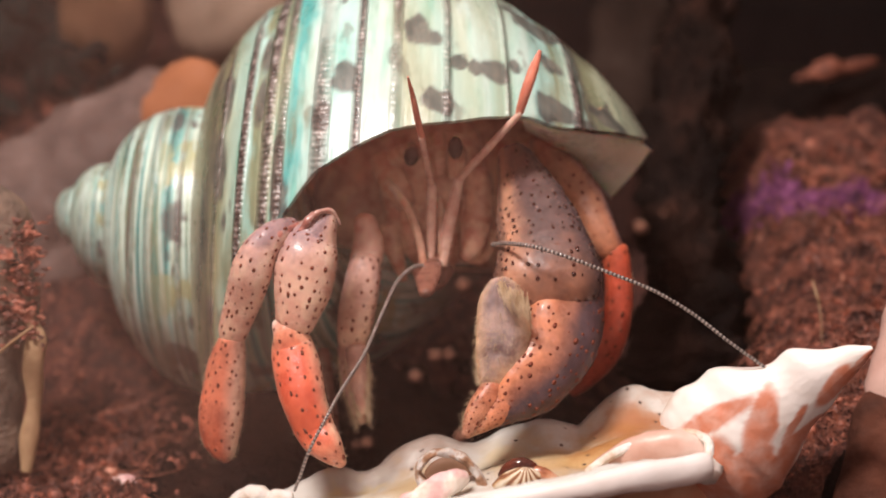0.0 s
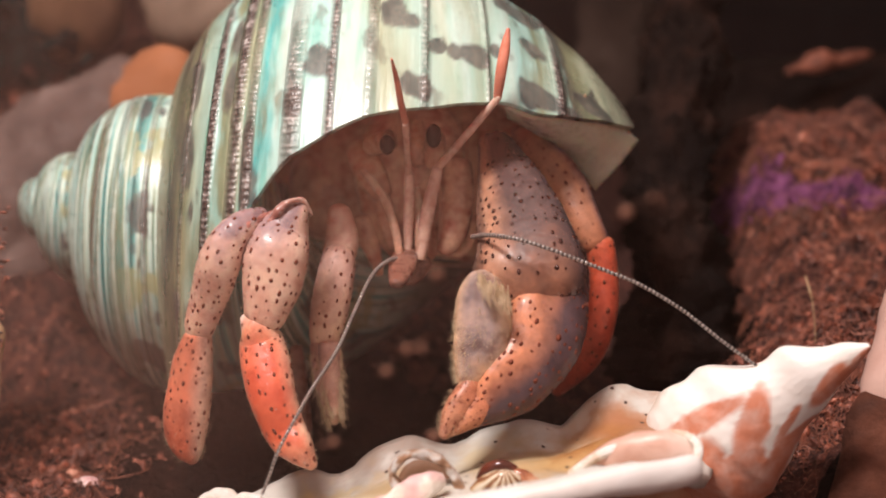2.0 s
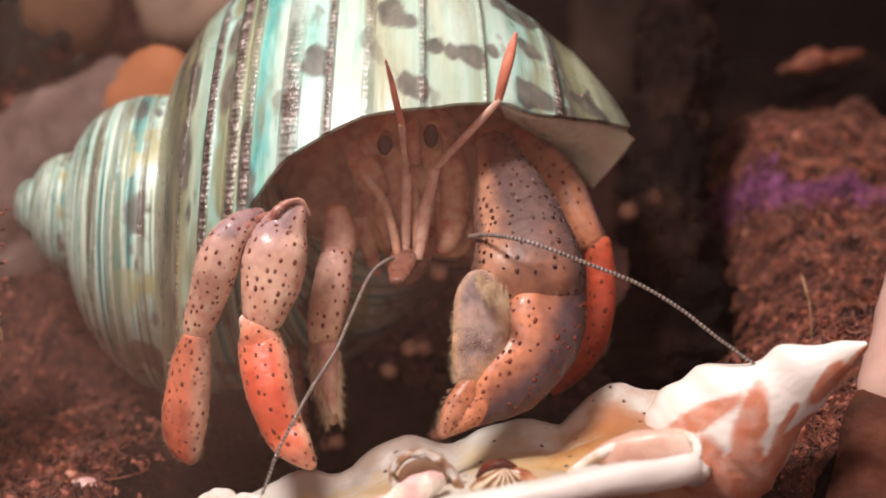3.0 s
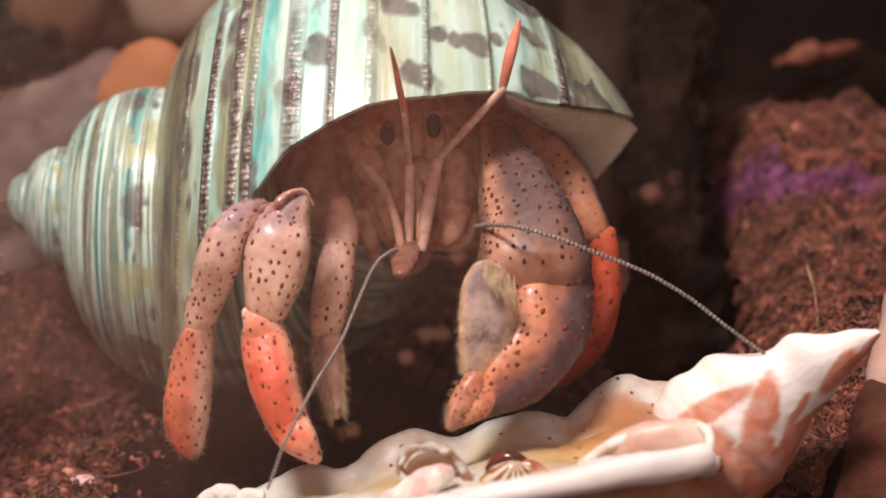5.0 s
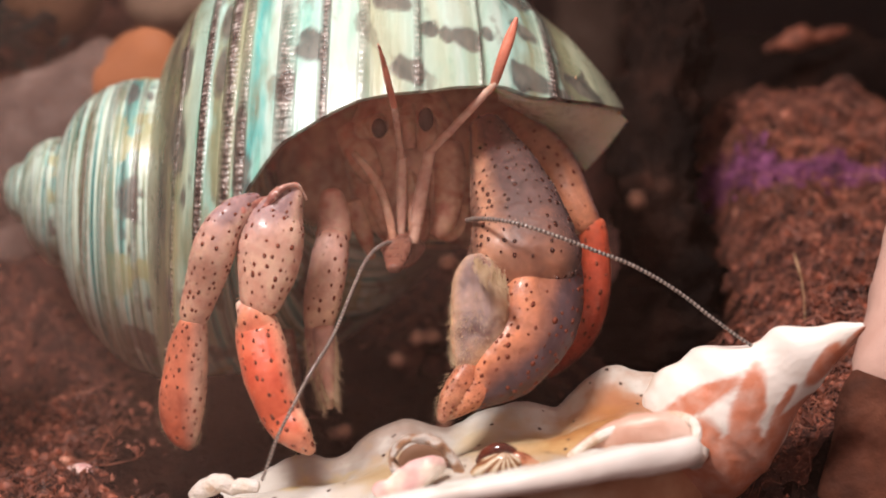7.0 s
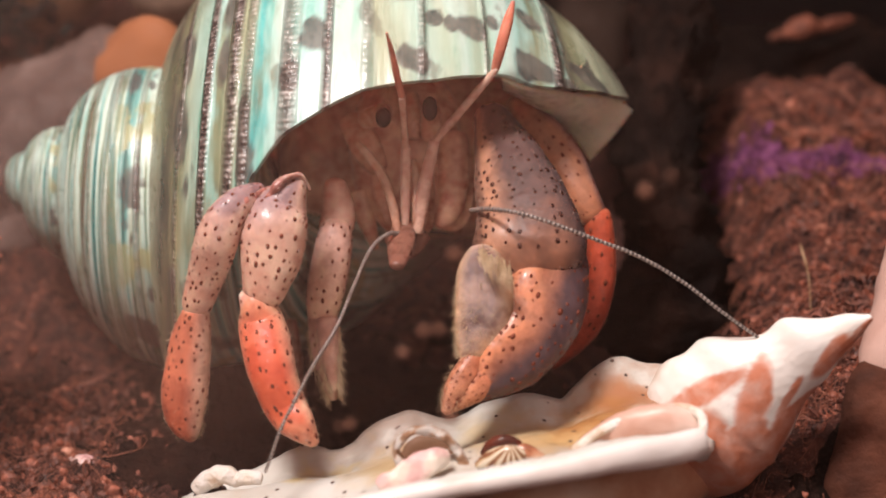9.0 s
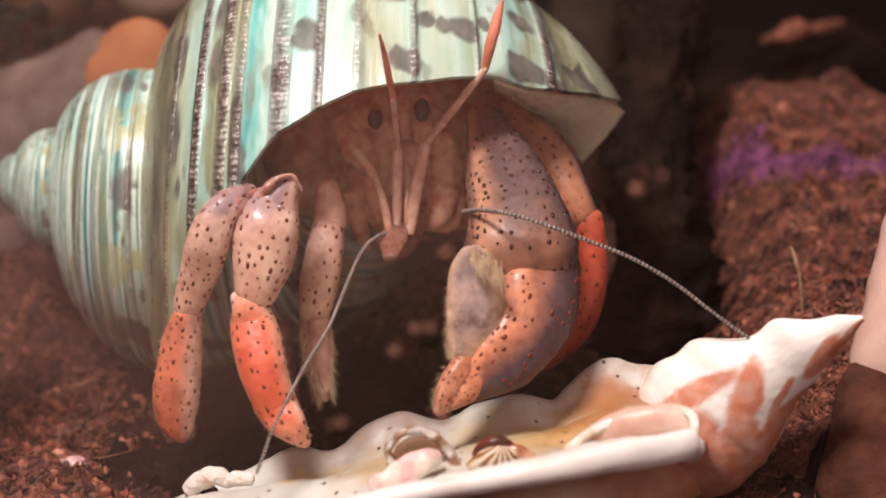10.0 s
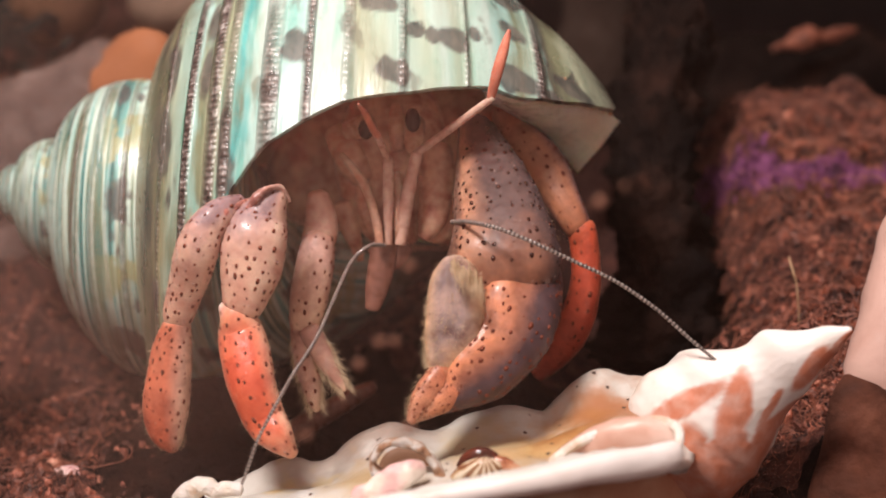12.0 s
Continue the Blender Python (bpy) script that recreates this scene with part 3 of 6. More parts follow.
m_white = plain("chalky_white_shell", [(0.3, (0.6, 0.52, 0.46)), (0.5, (0.76, 0.71, 0.67)), (0.7, (0.82, 0.79, 0.76))], 180, 0.5, 0.3)
m_peel = plain("dried_peel", [(0.32, (0.22, 0.10, 0.05)), (0.44, (0.46, 0.25, 0.14)), (0.52, (0.62, 0.42, 0.29)), (0.58, (0.84, 0.77, 0.70)), (0.7, (0.86, 0.82, 0.78))], 900, 0.35, 1.0, 0.0006)
m_rimwhite = plain("crusted_cream", [(0.3, (0.6, 0.42, 0.28)), (0.44, (0.80, 0.72, 0.62)), (0.7, (0.86, 0.83, 0.80))], 500, 0.45, 0.7, 0.0005)
m_rusty = plain("rusty_shell_wall", [(0.36, (0.42, 0.15, 0.075)), (0.5, (0.58, 0.32, 0.2)), (0.64, (0.74, 0.58, 0.46))], 75, 0.5, 0.4)
m_pinkish = plain("pink_flake", [(0.35, (0.66, 0.36, 0.36)), (0.46, (0.76, 0.52, 0.48)), (0.54, (0.80, 0.70, 0.60)), (0.66, (0.84, 0.80, 0.72))], 260, 0.4, 0.6, 0.0005)
m_fold = plain("shell_fold", [(0.3, (0.52, 0.28, 0.20)), (0.5, (0.66, 0.44, 0.36)), (0.7, (0.76, 0.62, 0.54))], 160, 0.4, 0.3)
def snail_material():
    """Cream, olive and brown rays that fan out from the top."""
    m, nt, b = material("small_snail_glaze")
    tc = nt.nodes.new("ShaderNodeTexCoord")
    turn = nt.nodes.new("ShaderNodeMapping")
    turn.inputs["Rotation"].default_value = (radians(-72), 0, 0)
    turn.inputs["Location"].default_value = (0.0, -0.0022, 0.0)
    nt.links.new(tc.outputs["Object"], turn.inputs[0])
    rays = node(nt, "ShaderNodeTexGradient")
    rays.gradient_type = "RADIAL"
    nt.links.new(turn.outputs[0], rays.inputs[0])
    wob = noise_tex(nt, coords(nt), 500, 3)
    ang = math_node(nt, "SINE", math_node(nt, "ADD", math_node(nt, "MULTIPLY", rays.outputs["Fac"], 6.283 * 17), math_node(nt, "MULTIPLY", wob, 5.0)))
    col = ramp(nt, math_node(nt, "ADD", math_node(nt, "MULTIPLY", ang, 0.5), 0.5), [(0.12, (0.2, 0.08, 0.04)), (0.4, (0.42, 0.26, 0.13)), (0.65, (0.6, 0.46, 0.3)), (0.95, (0.74, 0.66, 0.52))])
    nt.links.new(col, b.inputs["Base Color"])
    b.inputs["Roughness"].default_value = 0.12
    bump(nt, b, ang, 0.15, 0.0002)
    return m


m_snail = snail_material()
m_snail_cap = plain("snail_cap_brown", [(0.3, (0.04, 0.01, 0.006)), (0.7, (0.15, 0.036, 0.02))], 500, 0.1, 0.05, 0.0001)
m_snail_flank = plain("snail_flank_orange", [(0.35, (0.2, 0.06, 0.03)), (0.5, (0.45, 0.18, 0.09)), (0.62, (0.66, 0.44, 0.3))], 600, 0.2, 0.1, 0.0001)

# ---- ground and tank ----
def sstep(a, b, x):
    t = min(max((x - a) / (b - a), 0), 1)
    return t * t * (3 - 2 * t)


def ground_height(x, y):
    right = sstep(26, 44, x)
    left = 1 - sstep(-30, -5, x)
    z = 1.0 + 13.5 * sstep(16, 44, x) * sstep(-60, 0, y) * (0.35 + 0.65 * right)
    z += 22 * sstep(-4, 52, y) * (0.48 * right + left + 0.15 * (1 - left) * (1 - right))
    z += 2.0 * math.exp(-((x + 14) / 20) ** 2 - ((y + 33) / 11) ** 2)
    z -= 5.0 * math.exp(-((x - 6) / 16) ** 2 - ((y + 6) / 12) ** 2)
    z -= 17.0 * math.exp(-((x - 25) / 8.5) ** 2) * sstep(0, 20, y)
    z -= 7.0 * math.exp(-((x - 44) / 9) ** 2 - ((y + 34) / 9) ** 2)
    z += 6 * sstep(55, 110, y) * left - 24 * sstep(54, 80, y) * right
    p = Vector((x, y, 0))
    z += 3.2 * noise.noise(p * 0.13 + Vector((9, 4, 0))) * sstep(-20, 10, y)
    z += 2.6 * noise.noise(p * 0.07) * sstep(-40, 20, y) + 1.5 * noise.noise(p * 0.2) + 0.8 * noise.noise(p * 0.55) + 0.45 * noise.noise(p * 1.3)
    return z


def build_ground():
    xs = np.concatenate([np.linspace(-260, -82, 40), np.linspace(-80, 90, 240), np.linspace(92, 260, 40)])
    ys = np.concatenate([np.linspace(-260, -62, 40), np.linspace(-60, 70, 190), np.linspace(72, 200, 60)])
    pts = [[(x, y, ground_height(x, y)) for x in xs] for y in ys]
    ob = part("ground", grid_mesh(pts), m_peat, label="damp reddish coconut peat bedding", kind="structure")
    tagged(ob, category="ground")


build_ground()


def wall(name, x0, x1, y0, y1, z0, z1, mat, label):
    bm = bmesh.new()
    bmesh.ops.create_cube(bm, size=1)
    for v in bm.verts:
        v.co = Vector(((x0 + x1) / 2 + v.co.x * (x1 - x0), (y0 + y1) / 2 + v.co.y * (y1 - y0), (z0 + z1) / 2 + v.co.z * (z1 - z0)))
    return tagged(part(name, bm, mat, label=label, kind="structure"), category="wall")


wall("wall_back", -260, 260, 200, 206, -10, 220, m_back, "dark back wall of the terrarium")
wall("wall_left", -266, -260, -260, 206, -10, 220, m_back, "dark side wall of the terrarium")
wall("wall_right", 260, 266, -260, 206, -10, 220, m_back, "dark side wall of the terrarium")


def clods(name, count, x0, x1, y0, y1, size, mat, seed, label):
    """Rounded, ragged clods of bedding."""
    rnd = random.Random(seed)
    ico = bmesh.new()
    bmesh.ops.create_icosphere(ico, subdivisions=2, radius=1)
    ico.verts.ensure_lookup_table()
    shape = [v.co.copy() for v in ico.verts]
    tris = [[v.index for v in f.verts] for f in ico.faces]
    ico.free()
    verts, faces = [], []
    for _ in range(count):
        x, y = rnd.uniform(x0, x1), rnd.uniform(y0, y1)
        if (16 < x < 37 and y > 4 or math.hypot((x + 5) / 32, (y + 8) / 25) < 1) and rnd.random() < 0.8:
            continue
        s = size * rnd.lognormvariate(0, 0.4)
        c = Vector((x, y, ground_height(x, y) + s * rnd.uniform(-0.2, 0.4)))
        e = Euler((rnd.uniform(0, 6), rnd.uniform(0, 6), rnd.uniform(0, 6))).to_matrix()
        sx, sy, sz = rnd.uniform(0.8, 1.5), rnd.uniform(0.6, 1.1), rnd.uniform(0.5, 0.9)
        k = len(verts)
        for v in shape:
            q = Vector((v.x * sx, v.y * sy, v.z * sz)) * s * (1 + 0.6 * noise.noise(v * 1.6 + c) + 0.5 * noise.noise(v * 3.4 + c))
            verts.append(c + e @ q)
        faces += [(k + a, k + b2, k + c2) for a, b2, c2 in tris]
    return tagged(part(name, smooth(raw(verts, faces)), mat, label=label, kind="stuff"), category="bedding")


def litter(name, count, x0, x1, y0, y1, size, mat, seed, label):
    """Loose crumbs of bedding."""
    rnd = random.Random(seed)
    verts, faces = [], []
    for _ in range(count):
        x, y = rnd.uniform(x0, x1), rnd.uniform(y0, y1)
        if (16 < x < 37 and y > 4 or math.hypot((x + 5) / 32, (y + 8) / 25) < 1) and rnd.random() < 0.8:
            continue
        s = size * rnd.lognormvariate(0, 0.45)
        c = Vector((x, y, ground_height(x, y) + s * rnd.uniform(0.0, 0.7)))
        k = len(verts)
        e = Euler((rnd.uniform(0, 6), rnd.uniform(0, 6), rnd.uniform(0, 6))).to_matrix()
        sx, sy, sz = s * rnd.uniform(0.6, 1.5), s * rnd.uniform(0.4, 1), s * rnd.uniform(0.3, 0.8)
        for d in ((1, 0, 0), (-1, 0, 0), (0, 1, 0), (0, -1, 0), (0, 0, 1), (0, 0, -1)):
            q = Vector((d[0] * sx, d[1] * sy, d[2] * sz)) * rnd.uniform(0.7, 1.2)
            verts.append(c + e @ q)
        for a, b2, c2 in ((0, 2, 4), (2, 1, 4), (1, 3, 4), (3, 0, 4), (2, 0, 5), (1, 2, 5), (3, 1, 5), (0, 3, 5)):
            faces.append((k + a, k + b2, k + c2))
    return tagged(part(name, raw(verts, faces), mat, label=label, kind="stuff"), category="bedding")


def fibres(name, count, x0, x1, y0, y1, length, radius, mat, seed, label, lift=1.5):
    """Loose curled strands of coconut fibre."""
    rnd = random.Random(seed)
    verts, faces = [], []
    for _ in range(count):
        x, y = rnd.uniform(x0, x1), rnd.uniform(y0, y1)
        a, turn = rnd.uniform(0, 6.28), rnd.gauss(0, 0.22)
        step = length * rnd.uniform(0.5, 1.5) / 10
        rise = rnd.uniform(0, lift)
        r = radius * rnd.uniform(0.6, 1.4)
        prev = None
        for i in range(11):
            z = ground_height(x, y) + 0.2 + rise * math.sin(math.pi * i / 10) + rnd.gauss(0, 0.08)
            k = len(verts)
            side = Vector((-math.sin(a), math.cos(a), 0))
            verts += [Vector((x, y, z)) + side * r, Vector((x, y, z)) - side * r, Vector((x, y, z + 1.7 * r))]
            if prev is not None:
                for j in range(3):
                    faces.append((prev + j, prev + (j + 1) % 3, k + (j + 1) % 3, k + j))
            prev = k
            a += turn + rnd.gauss(0, 0.18)
            x, y = x + math.cos(a) * step, y + math.sin(a) * step
    return tagged(part(name, raw(verts, faces), mat, label=label, kind="stuff"), category="fibre")


m_crumb = plain("peat_crumb", [(0.3, (0.025, 0.008, 0.006)), (0.46, (0.11, 0.034, 0.022)), (0.60, (0.36, 0.105, 0.06)), (0.75, (0.66, 0.32, 0.22))], 420, 0.45, 0.8, 0.0004)
m_fibre = plain("coconut_fibre", [(0.3, (0.09, 0.028, 0.017)), (0.6, (0.28, 0.09, 0.05)), (0.8, (0.48, 0.22, 0.13))], 350, 0.6)
litter("peat_crumbs", 14000, -75, 85, -45, 60, 0.24, m_crumb, 3, "loose reddish crumbs of coconut peat")
clods("coarse_peat_crumbs", 420, -75, 90, -40, 75, 0.42, m_crumb, 4, "coarse clumps of brown coconut peat")
fibres("coconut_fibres", 360, 33, 85, -12, 70, 8, 0.06, m_fibre, 5, "loose curled coconut fibres on the bedding")
fibres("peat_fuzz", 1500, 26, 82, -40, 56, 2.4, 0.028, m_fibre, 8, "short fuzzy fibres of the peat", lift=0.7)
fibres("sparse_coconut_fibres", 150, -72, -32, -30, 60, 8, 0.06, m_fibre, 6, "thin coconut fibres scattered on the bedding")


litter("fine_peat_crumbs", 15000, 24, 72, -22, 48, 0.26, m_crumb, 23, "fine reddish crumbs of peat on the mound")
fibres("fine_coconut_fibres", 1100, 27, 74, -22, 50, 4.5, 0.03, m_fibre, 25, "tangle of fine reddish coconut fibres", lift=1.4)
fibres("dust_fibres", 1300, -68, -35, -42, 6, 2.2, 0.03, m_fibre, 26, "short fine fibres in the loose peat", lift=0.9)
clods("near_peat_crumbs", 3200, -66, -29, -42, 2, 0.27, m_crumb, 13, "loose reddish crumbs of peat near the glass")
clods("near_peat_clods", 420, -64, -30, -40, 2, 0.42, m_crumb, 14, "small clumps of reddish peat near the glass")
clods("peat_beside_shell", 420, 33, 50, -19, -2, 0.3, m_crumb, 15, "reddish clumps of peat beside the seashell")
fibres("fibres_beside_shell", 150, 37, 47, -21, -10, 3.0, 0.04, m_fibre, 16, "tangled orange fibres beside the seashell", lift=1.2)


def build_shade_patch(cx, cy, rx, ry, label):
    """A low near-black sheet with a ragged border that paints shade on the ground."""
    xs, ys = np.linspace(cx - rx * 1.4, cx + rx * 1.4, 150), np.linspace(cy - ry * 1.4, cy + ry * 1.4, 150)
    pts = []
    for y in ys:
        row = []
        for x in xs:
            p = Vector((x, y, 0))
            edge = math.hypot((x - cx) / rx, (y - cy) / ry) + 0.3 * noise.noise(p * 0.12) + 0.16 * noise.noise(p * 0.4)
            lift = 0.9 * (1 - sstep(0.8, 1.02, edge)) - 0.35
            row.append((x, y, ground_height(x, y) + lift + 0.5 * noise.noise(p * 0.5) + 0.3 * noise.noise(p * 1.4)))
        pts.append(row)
    ob = part("shade_patch", grid_mesh(pts), m_shade_dark, label=label, kind="structure")
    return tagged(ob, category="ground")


# three patches of painted shade: under the crab, on the mound, by the driftwood
build_shade_patch(-5, -8, 35, 27, "painted shade on the ground under the crab")
build_shade_patch(29, 15, 8, 24, "painted shade on the side of the mound")
build_shade_patch(42, -36, 11, 14, "painted shade between the seashell and the driftwood")


def build_glass():
    """Front pane of the tank, its thin dust and painted haze catching the lamp."""
    m, nt, b = material("dusty_hazy_glass")
    v = coords(nt)
    film = noise_tex(nt, v, 22, 4)
    sx = nt.nodes.new("ShaderNodeSeparateXYZ")
    nt.links.new(v, sx.inputs[0])
    haze_spread = math_node(nt, "ADD", math_node(nt, "MULTIPLY", sx.outputs[0], 25.0), film)
    haze_spread = ramp(nt, haze_spread, [(0.0, (1.7,) * 3), (0.45, (1.0,) * 3), (0.75, (0.68,) * 3), (1.0, (0.22,) * 3)])
    fac = math_node(nt, "MULTIPLY", ramp(nt, film, [(0.3, (0.015,) * 3), (0.7, (0.046,) * 3)]), haze_spread)
    # painted haze patches that lift the dim head and the left side
    for at, r, amount in (((-3.52, -68.30, 48.96), 0.0150, 0.04), ((-17.08, -68.30, 35.23), 0.010, 0.05), ((-25.43, -68.30, 41.01), 0.013, 0.03)):
        d = nt.nodes.new("ShaderNodeVectorMath")
        d.operation = "DISTANCE"
        nt.links.new(v, d.inputs[0])
        d.inputs[1].default_value = Vector(at) * MM
        spot = ramp(nt, math_node(nt, "DIVIDE", math_node(nt, "ADD", d.outputs["Value"], math_node(nt, "MULTIPLY", math_node(nt, "SUBTRACT", film, 0.5), 0.012)), r), [(0.0, (amount,) * 3), (0.35, (amount * 0.7,) * 3), (1.0, (0, 0, 0))], "EASE")
        fac = math_node(nt, "ADD", fac, spot)
    dust = nt.nodes.new("ShaderNodeBsdfDiffuse")
    dust.inputs[0].default_value = (0.62, 0.38, 0.30, 1)
    clear = nt.nodes.new("ShaderNodeBsdfTransparent")
    mx = nt.nodes.new("ShaderNodeMixShader")
    nt.links.new(fac, mx.inputs[0])
    nt.links.new(clear.outputs[0], mx.inputs[1])
    nt.links.new(dust.outputs[0], mx.inputs[2])
    nt.links.new(mx.outputs[0], nt.nodes["Material Output"].inputs[0])
    ob = wall("front_glass", -260, 260, -68, -64, -10, 220, m, "clear front pane of the terrarium with a film of dust and painted haze")
    return tagged(ob, category="glass pane")


build_glass()
m_speck = plain("dried_speck", [(0.3, (0.24, 0.10, 0.06)), (0.7, (0.36, 0.17, 0.11))], 900, 0.6)
for at, r in (((13.58, -68.30, 47.48), 0.42), ((0.84, -68.30, 42.99), 0.40), ((-1.24, -68.30, 37.48), 0.36), ((-0.23, -68.30, 37.57), 0.30), ((-2.64, -68.30, 35.86), 0.36), ((-6.39, -68.30, 30.47), 0.28), ((0.63, -68.30, 30.99), 0.40), ((-7.14, -68.30, 30.30), 0.18), ((15.23, -68.30, 48.57), 0.16)):
    speck = part("dried_speck", blob(at, r, 0.15, r, seg=8, bump=0.3, scale=1.5, seed=int(at[0])), m_speck)
    tagged(speck, "small dried brown speck stuck to the front glass", "speck", "specks on the glass")

# ---- the hermit crab ----
crab = thing("hermit_crab", (0.00, -18.43, 4.10), "orange and mauve spotted hermit crab in a green turban shell", "hermit crab")

SHELL_APEX = Vector((-52.1372, 13.9976, 24.0584))
SHELL_AXIS = Vector((0.9927, -0.0267, -0.1178))
SHELL_UP = Vector((0.1203, 0.3080, 0.9437))
SHELL_FRONT = Vector((0.0111, -0.9510, 0.3090))
GROWTH, PHI = 2.337, 77.99
CENTRE, HALF, RING, TUBE = 46.61, 26.16, 12.50, 25.36
LIP_PSI = (-40, 0, 15, 25, 35, 45, 55, 65, 75, 85, 95, 105, 115, 125, 134, 140, 150, 160, 180, 215)
LIP_END = (-0.45, -0.38, -0.26, -0.098, -0.073, -0.057, -0.045, -0.043, -0.035, -0.028, -0.023, -0.012, 0.002, 0.031, 0.07, 0.11, 0.15, 0.18, 0.22, 0.26)
CORDS = ((145.5, 0.9, 0.80), (135.5, 1.4, 0.95), (127.5, 1.6, 1.00), (123.5, 1.2, 0.95), (113.0, 2.2, 1.00), (104.5, 0.9, 0.75), (96.0, 1.0, 0.85), (84.0, 0.9, 0.70), (69.0, 0.7, 0.55), (50.5, 1.1, 0.75))
# dark flames: psi, turn, half widths
FLAMES = ((88.5, -0.0773, 4.3, 0.0065), (86.0, -0.0382, 4.3, 0.0057), (81.0, -0.0646, 2.4, 0.0057), (72.5, -0.0636, 3.8, 0.0074), (66.5, -0.0734, 1.9, 0.0057), (55.0, -0.0558, 5.2, 0.0084), (48.0, -0.0519, 5.2, 0.0060), (58.5, -0.1242, 6.2, 0.0111), (113.0, -0.0265, 2.4, 0.0097), (124.0, -0.0098, 1.9, 0.0139), (145.5, -0.0069, 3.8, 0.0223), (131.0, -0.0460, 1.9, 0.0153), (108.5, -0.0460, 3.8, 0.0057), (41.5, -0.0705, 5.7, 0.0065), (91.5, -0.0851, 3.3, 0.0057), (77.0, -0.0626, 1.9, 0.0057), (52.5, -0.0372, 3.8, 0.0057), (57.0, -0.0920, 2.9, 0.0084), (131.0, -0.0812, 1.9, 0.0167), (144.0, -0.0558, 2.4, 0.0204), (108.0, -0.0538, 3.3, 0.0057))


SLOW_A, SLOW_R, SLOW_AT, SHEAR = 0.423, 0.286, 50.92, -0.0073


def growth(tau, slow):
    """Turns of growth: slower across the front of each whorl."""
    t0 = (SLOW_AT - PHI) / 360 - 0.5
    return tau + slow * (math.sin(2 * math.pi * (tau - t0)) + math.sin(2 * math.pi * t0)) / (2 * math.pi)


def flare(c):
    """The front end of the whorl is drawn out a little."""
    return c * (1 + 0.20 * sstep(0.45, 1.0, c))


def build_shell():
    psis = np.linspace(-40, 215, 380)
    ends = np.interp(psis, LIP_PSI, LIP_END)
    ends = np.convolve(np.pad(ends, 4, mode="edge"), np.ones(9) / 9, mode="valid")
    turns = 3.6
    nt = 400
    pts, cord, flame, where = [], [], [], []
    for psi, end in zip(psis, ends):
        row = []
        ps = radians(psi)
        groove = 0.0
        for c, wd, deep in CORDS:
            groove = max(groove, deep * max(0.0, 1 - abs(psi - c) / wd) ** 0.5 if abs(psi - c) < wd else 0.0)
        for k in range(nt + 1):
            tau = end - turns * (1 - k / nt) ** 2
            rho = GROWTH ** growth(tau, SLOW_A)
            rho_r = GROWTH ** growth(tau, SLOW_R)
            rad = TUBE * (1 + 0.006 * groove + 0.010 * math.sin(radians(psi) * 30) * 0.4)
            phi = radians(PHI) + 2 * math.pi * tau
            r = rho_r * (RING + rad * math.sin(ps))
            a = rho * (CENTRE + HALF * flare(math.cos(ps))) + SHEAR * r * math.cos(phi)
            p = SHELL_APEX + SHELL_AXIS * a + SHELL_UP * (r * math.cos(phi)) + SHELL_FRONT * (r * math.sin(phi))
            row.append(p)
            where.append(((psi + 40) / 255, tau + 4))
            # the grooves fade in and out along the growth of the shell
            fade = 0.6 + 1.3 * noise.noise(Vector((psi * 0.12, tau * 9, 3.0)))
            cord.append(min(max(groove * (fade + 0.55), 0), 1) * (0.3 + 0.7 * sstep(-0.75, -0.45, tau)))
            wob = 1 + 1.3 * noise.noise(Vector((psi * 0.16, tau * 32, 7.0))) + 0.5 * noise.noise(Vector((psi * 0.4, tau * 80, 2.0)))
            dark = 0.0
            for fp, ft, wp, wt in FLAMES:
                d = ((psi - fp) / wp) ** 2 + ((tau - ft) / wt) ** 2
                dark = max(dark, min(max((1.15 - d * wob) * 2.5, 0), 1))
            flame.append(dark)
        pts.append(row)
    bm = grid_mesh(pts)
    layer2 = bm.verts.layers.float.new("blotch")
    bm.verts.ensure_lookup_table()
    for v, c in zip(bm.verts, flame):
        v[layer2] = c
    layer = bm.verts.layers.float.new("cord")
    bm.verts.ensure_lookup_table()
    for v, c in zip(bm.verts, cord):
        v[layer] = c
    bm.verts.index_update()
    uv = bm.loops.layers.uv["UVMap"]
    for f in bm.faces:
        for lp in f.loops:
            lp[uv].uv = where[lp.vert.index]
    ob = part("shell", bm, (m_shell, m_shell_in), crab, "glossy green, cream and dark-banded turban shell")
    sol = ob.modifiers.new("thickness", "SOLIDIFY")
    sol.thickness = 0.0006
    sol.offset = -1 if ob.data.polygons[30000].normal.dot(ob.data.polygons[30000].center - (SHELL_APEX + SHELL_AXIS * 40 - ORIGIN[crab.name]) * MM) > 0 else 1
    sol.material_offset = 1
    return ob


build_shell()


def build_lip():
    """The thick pale inner lip that shows at the front end of the mouth."""
    outer = catmull([(6.37, -9.28, 41.97), (9.01, -8.62, 40.76), (12.40, -5.87, 39.54), (15.69, -2.11, 38.17), (18.69, 1.65, 36.79), (20.69, 4.15, 34.78)], 6)
    inner = catmull([(6.85, -4.74, 39.76), (9.68, -2.27, 37.66), (12.29, 0.14, 35.39), (14.36, 2.49, 32.89), (15.78, 3.88, 30.72), (16.81, 4.38, 29.01)], 6)
    pts = []
    for a, b in zip(outer, inner):
        mid = (a + b) / 2 + np.array(VIEW) * 1.2
        pts.append([Vector(q) for q in catmull([a, mid, b], 6)])
    ob = part("inner_lip", grid_mesh(pts), m_shell_in, crab, "pale greenish pearl inner lip of the shell")
    sol = ob.modifiers.new("thickness", "SOLIDIFY")
    sol.thickness = 0.0009
    return ob


build_lip()


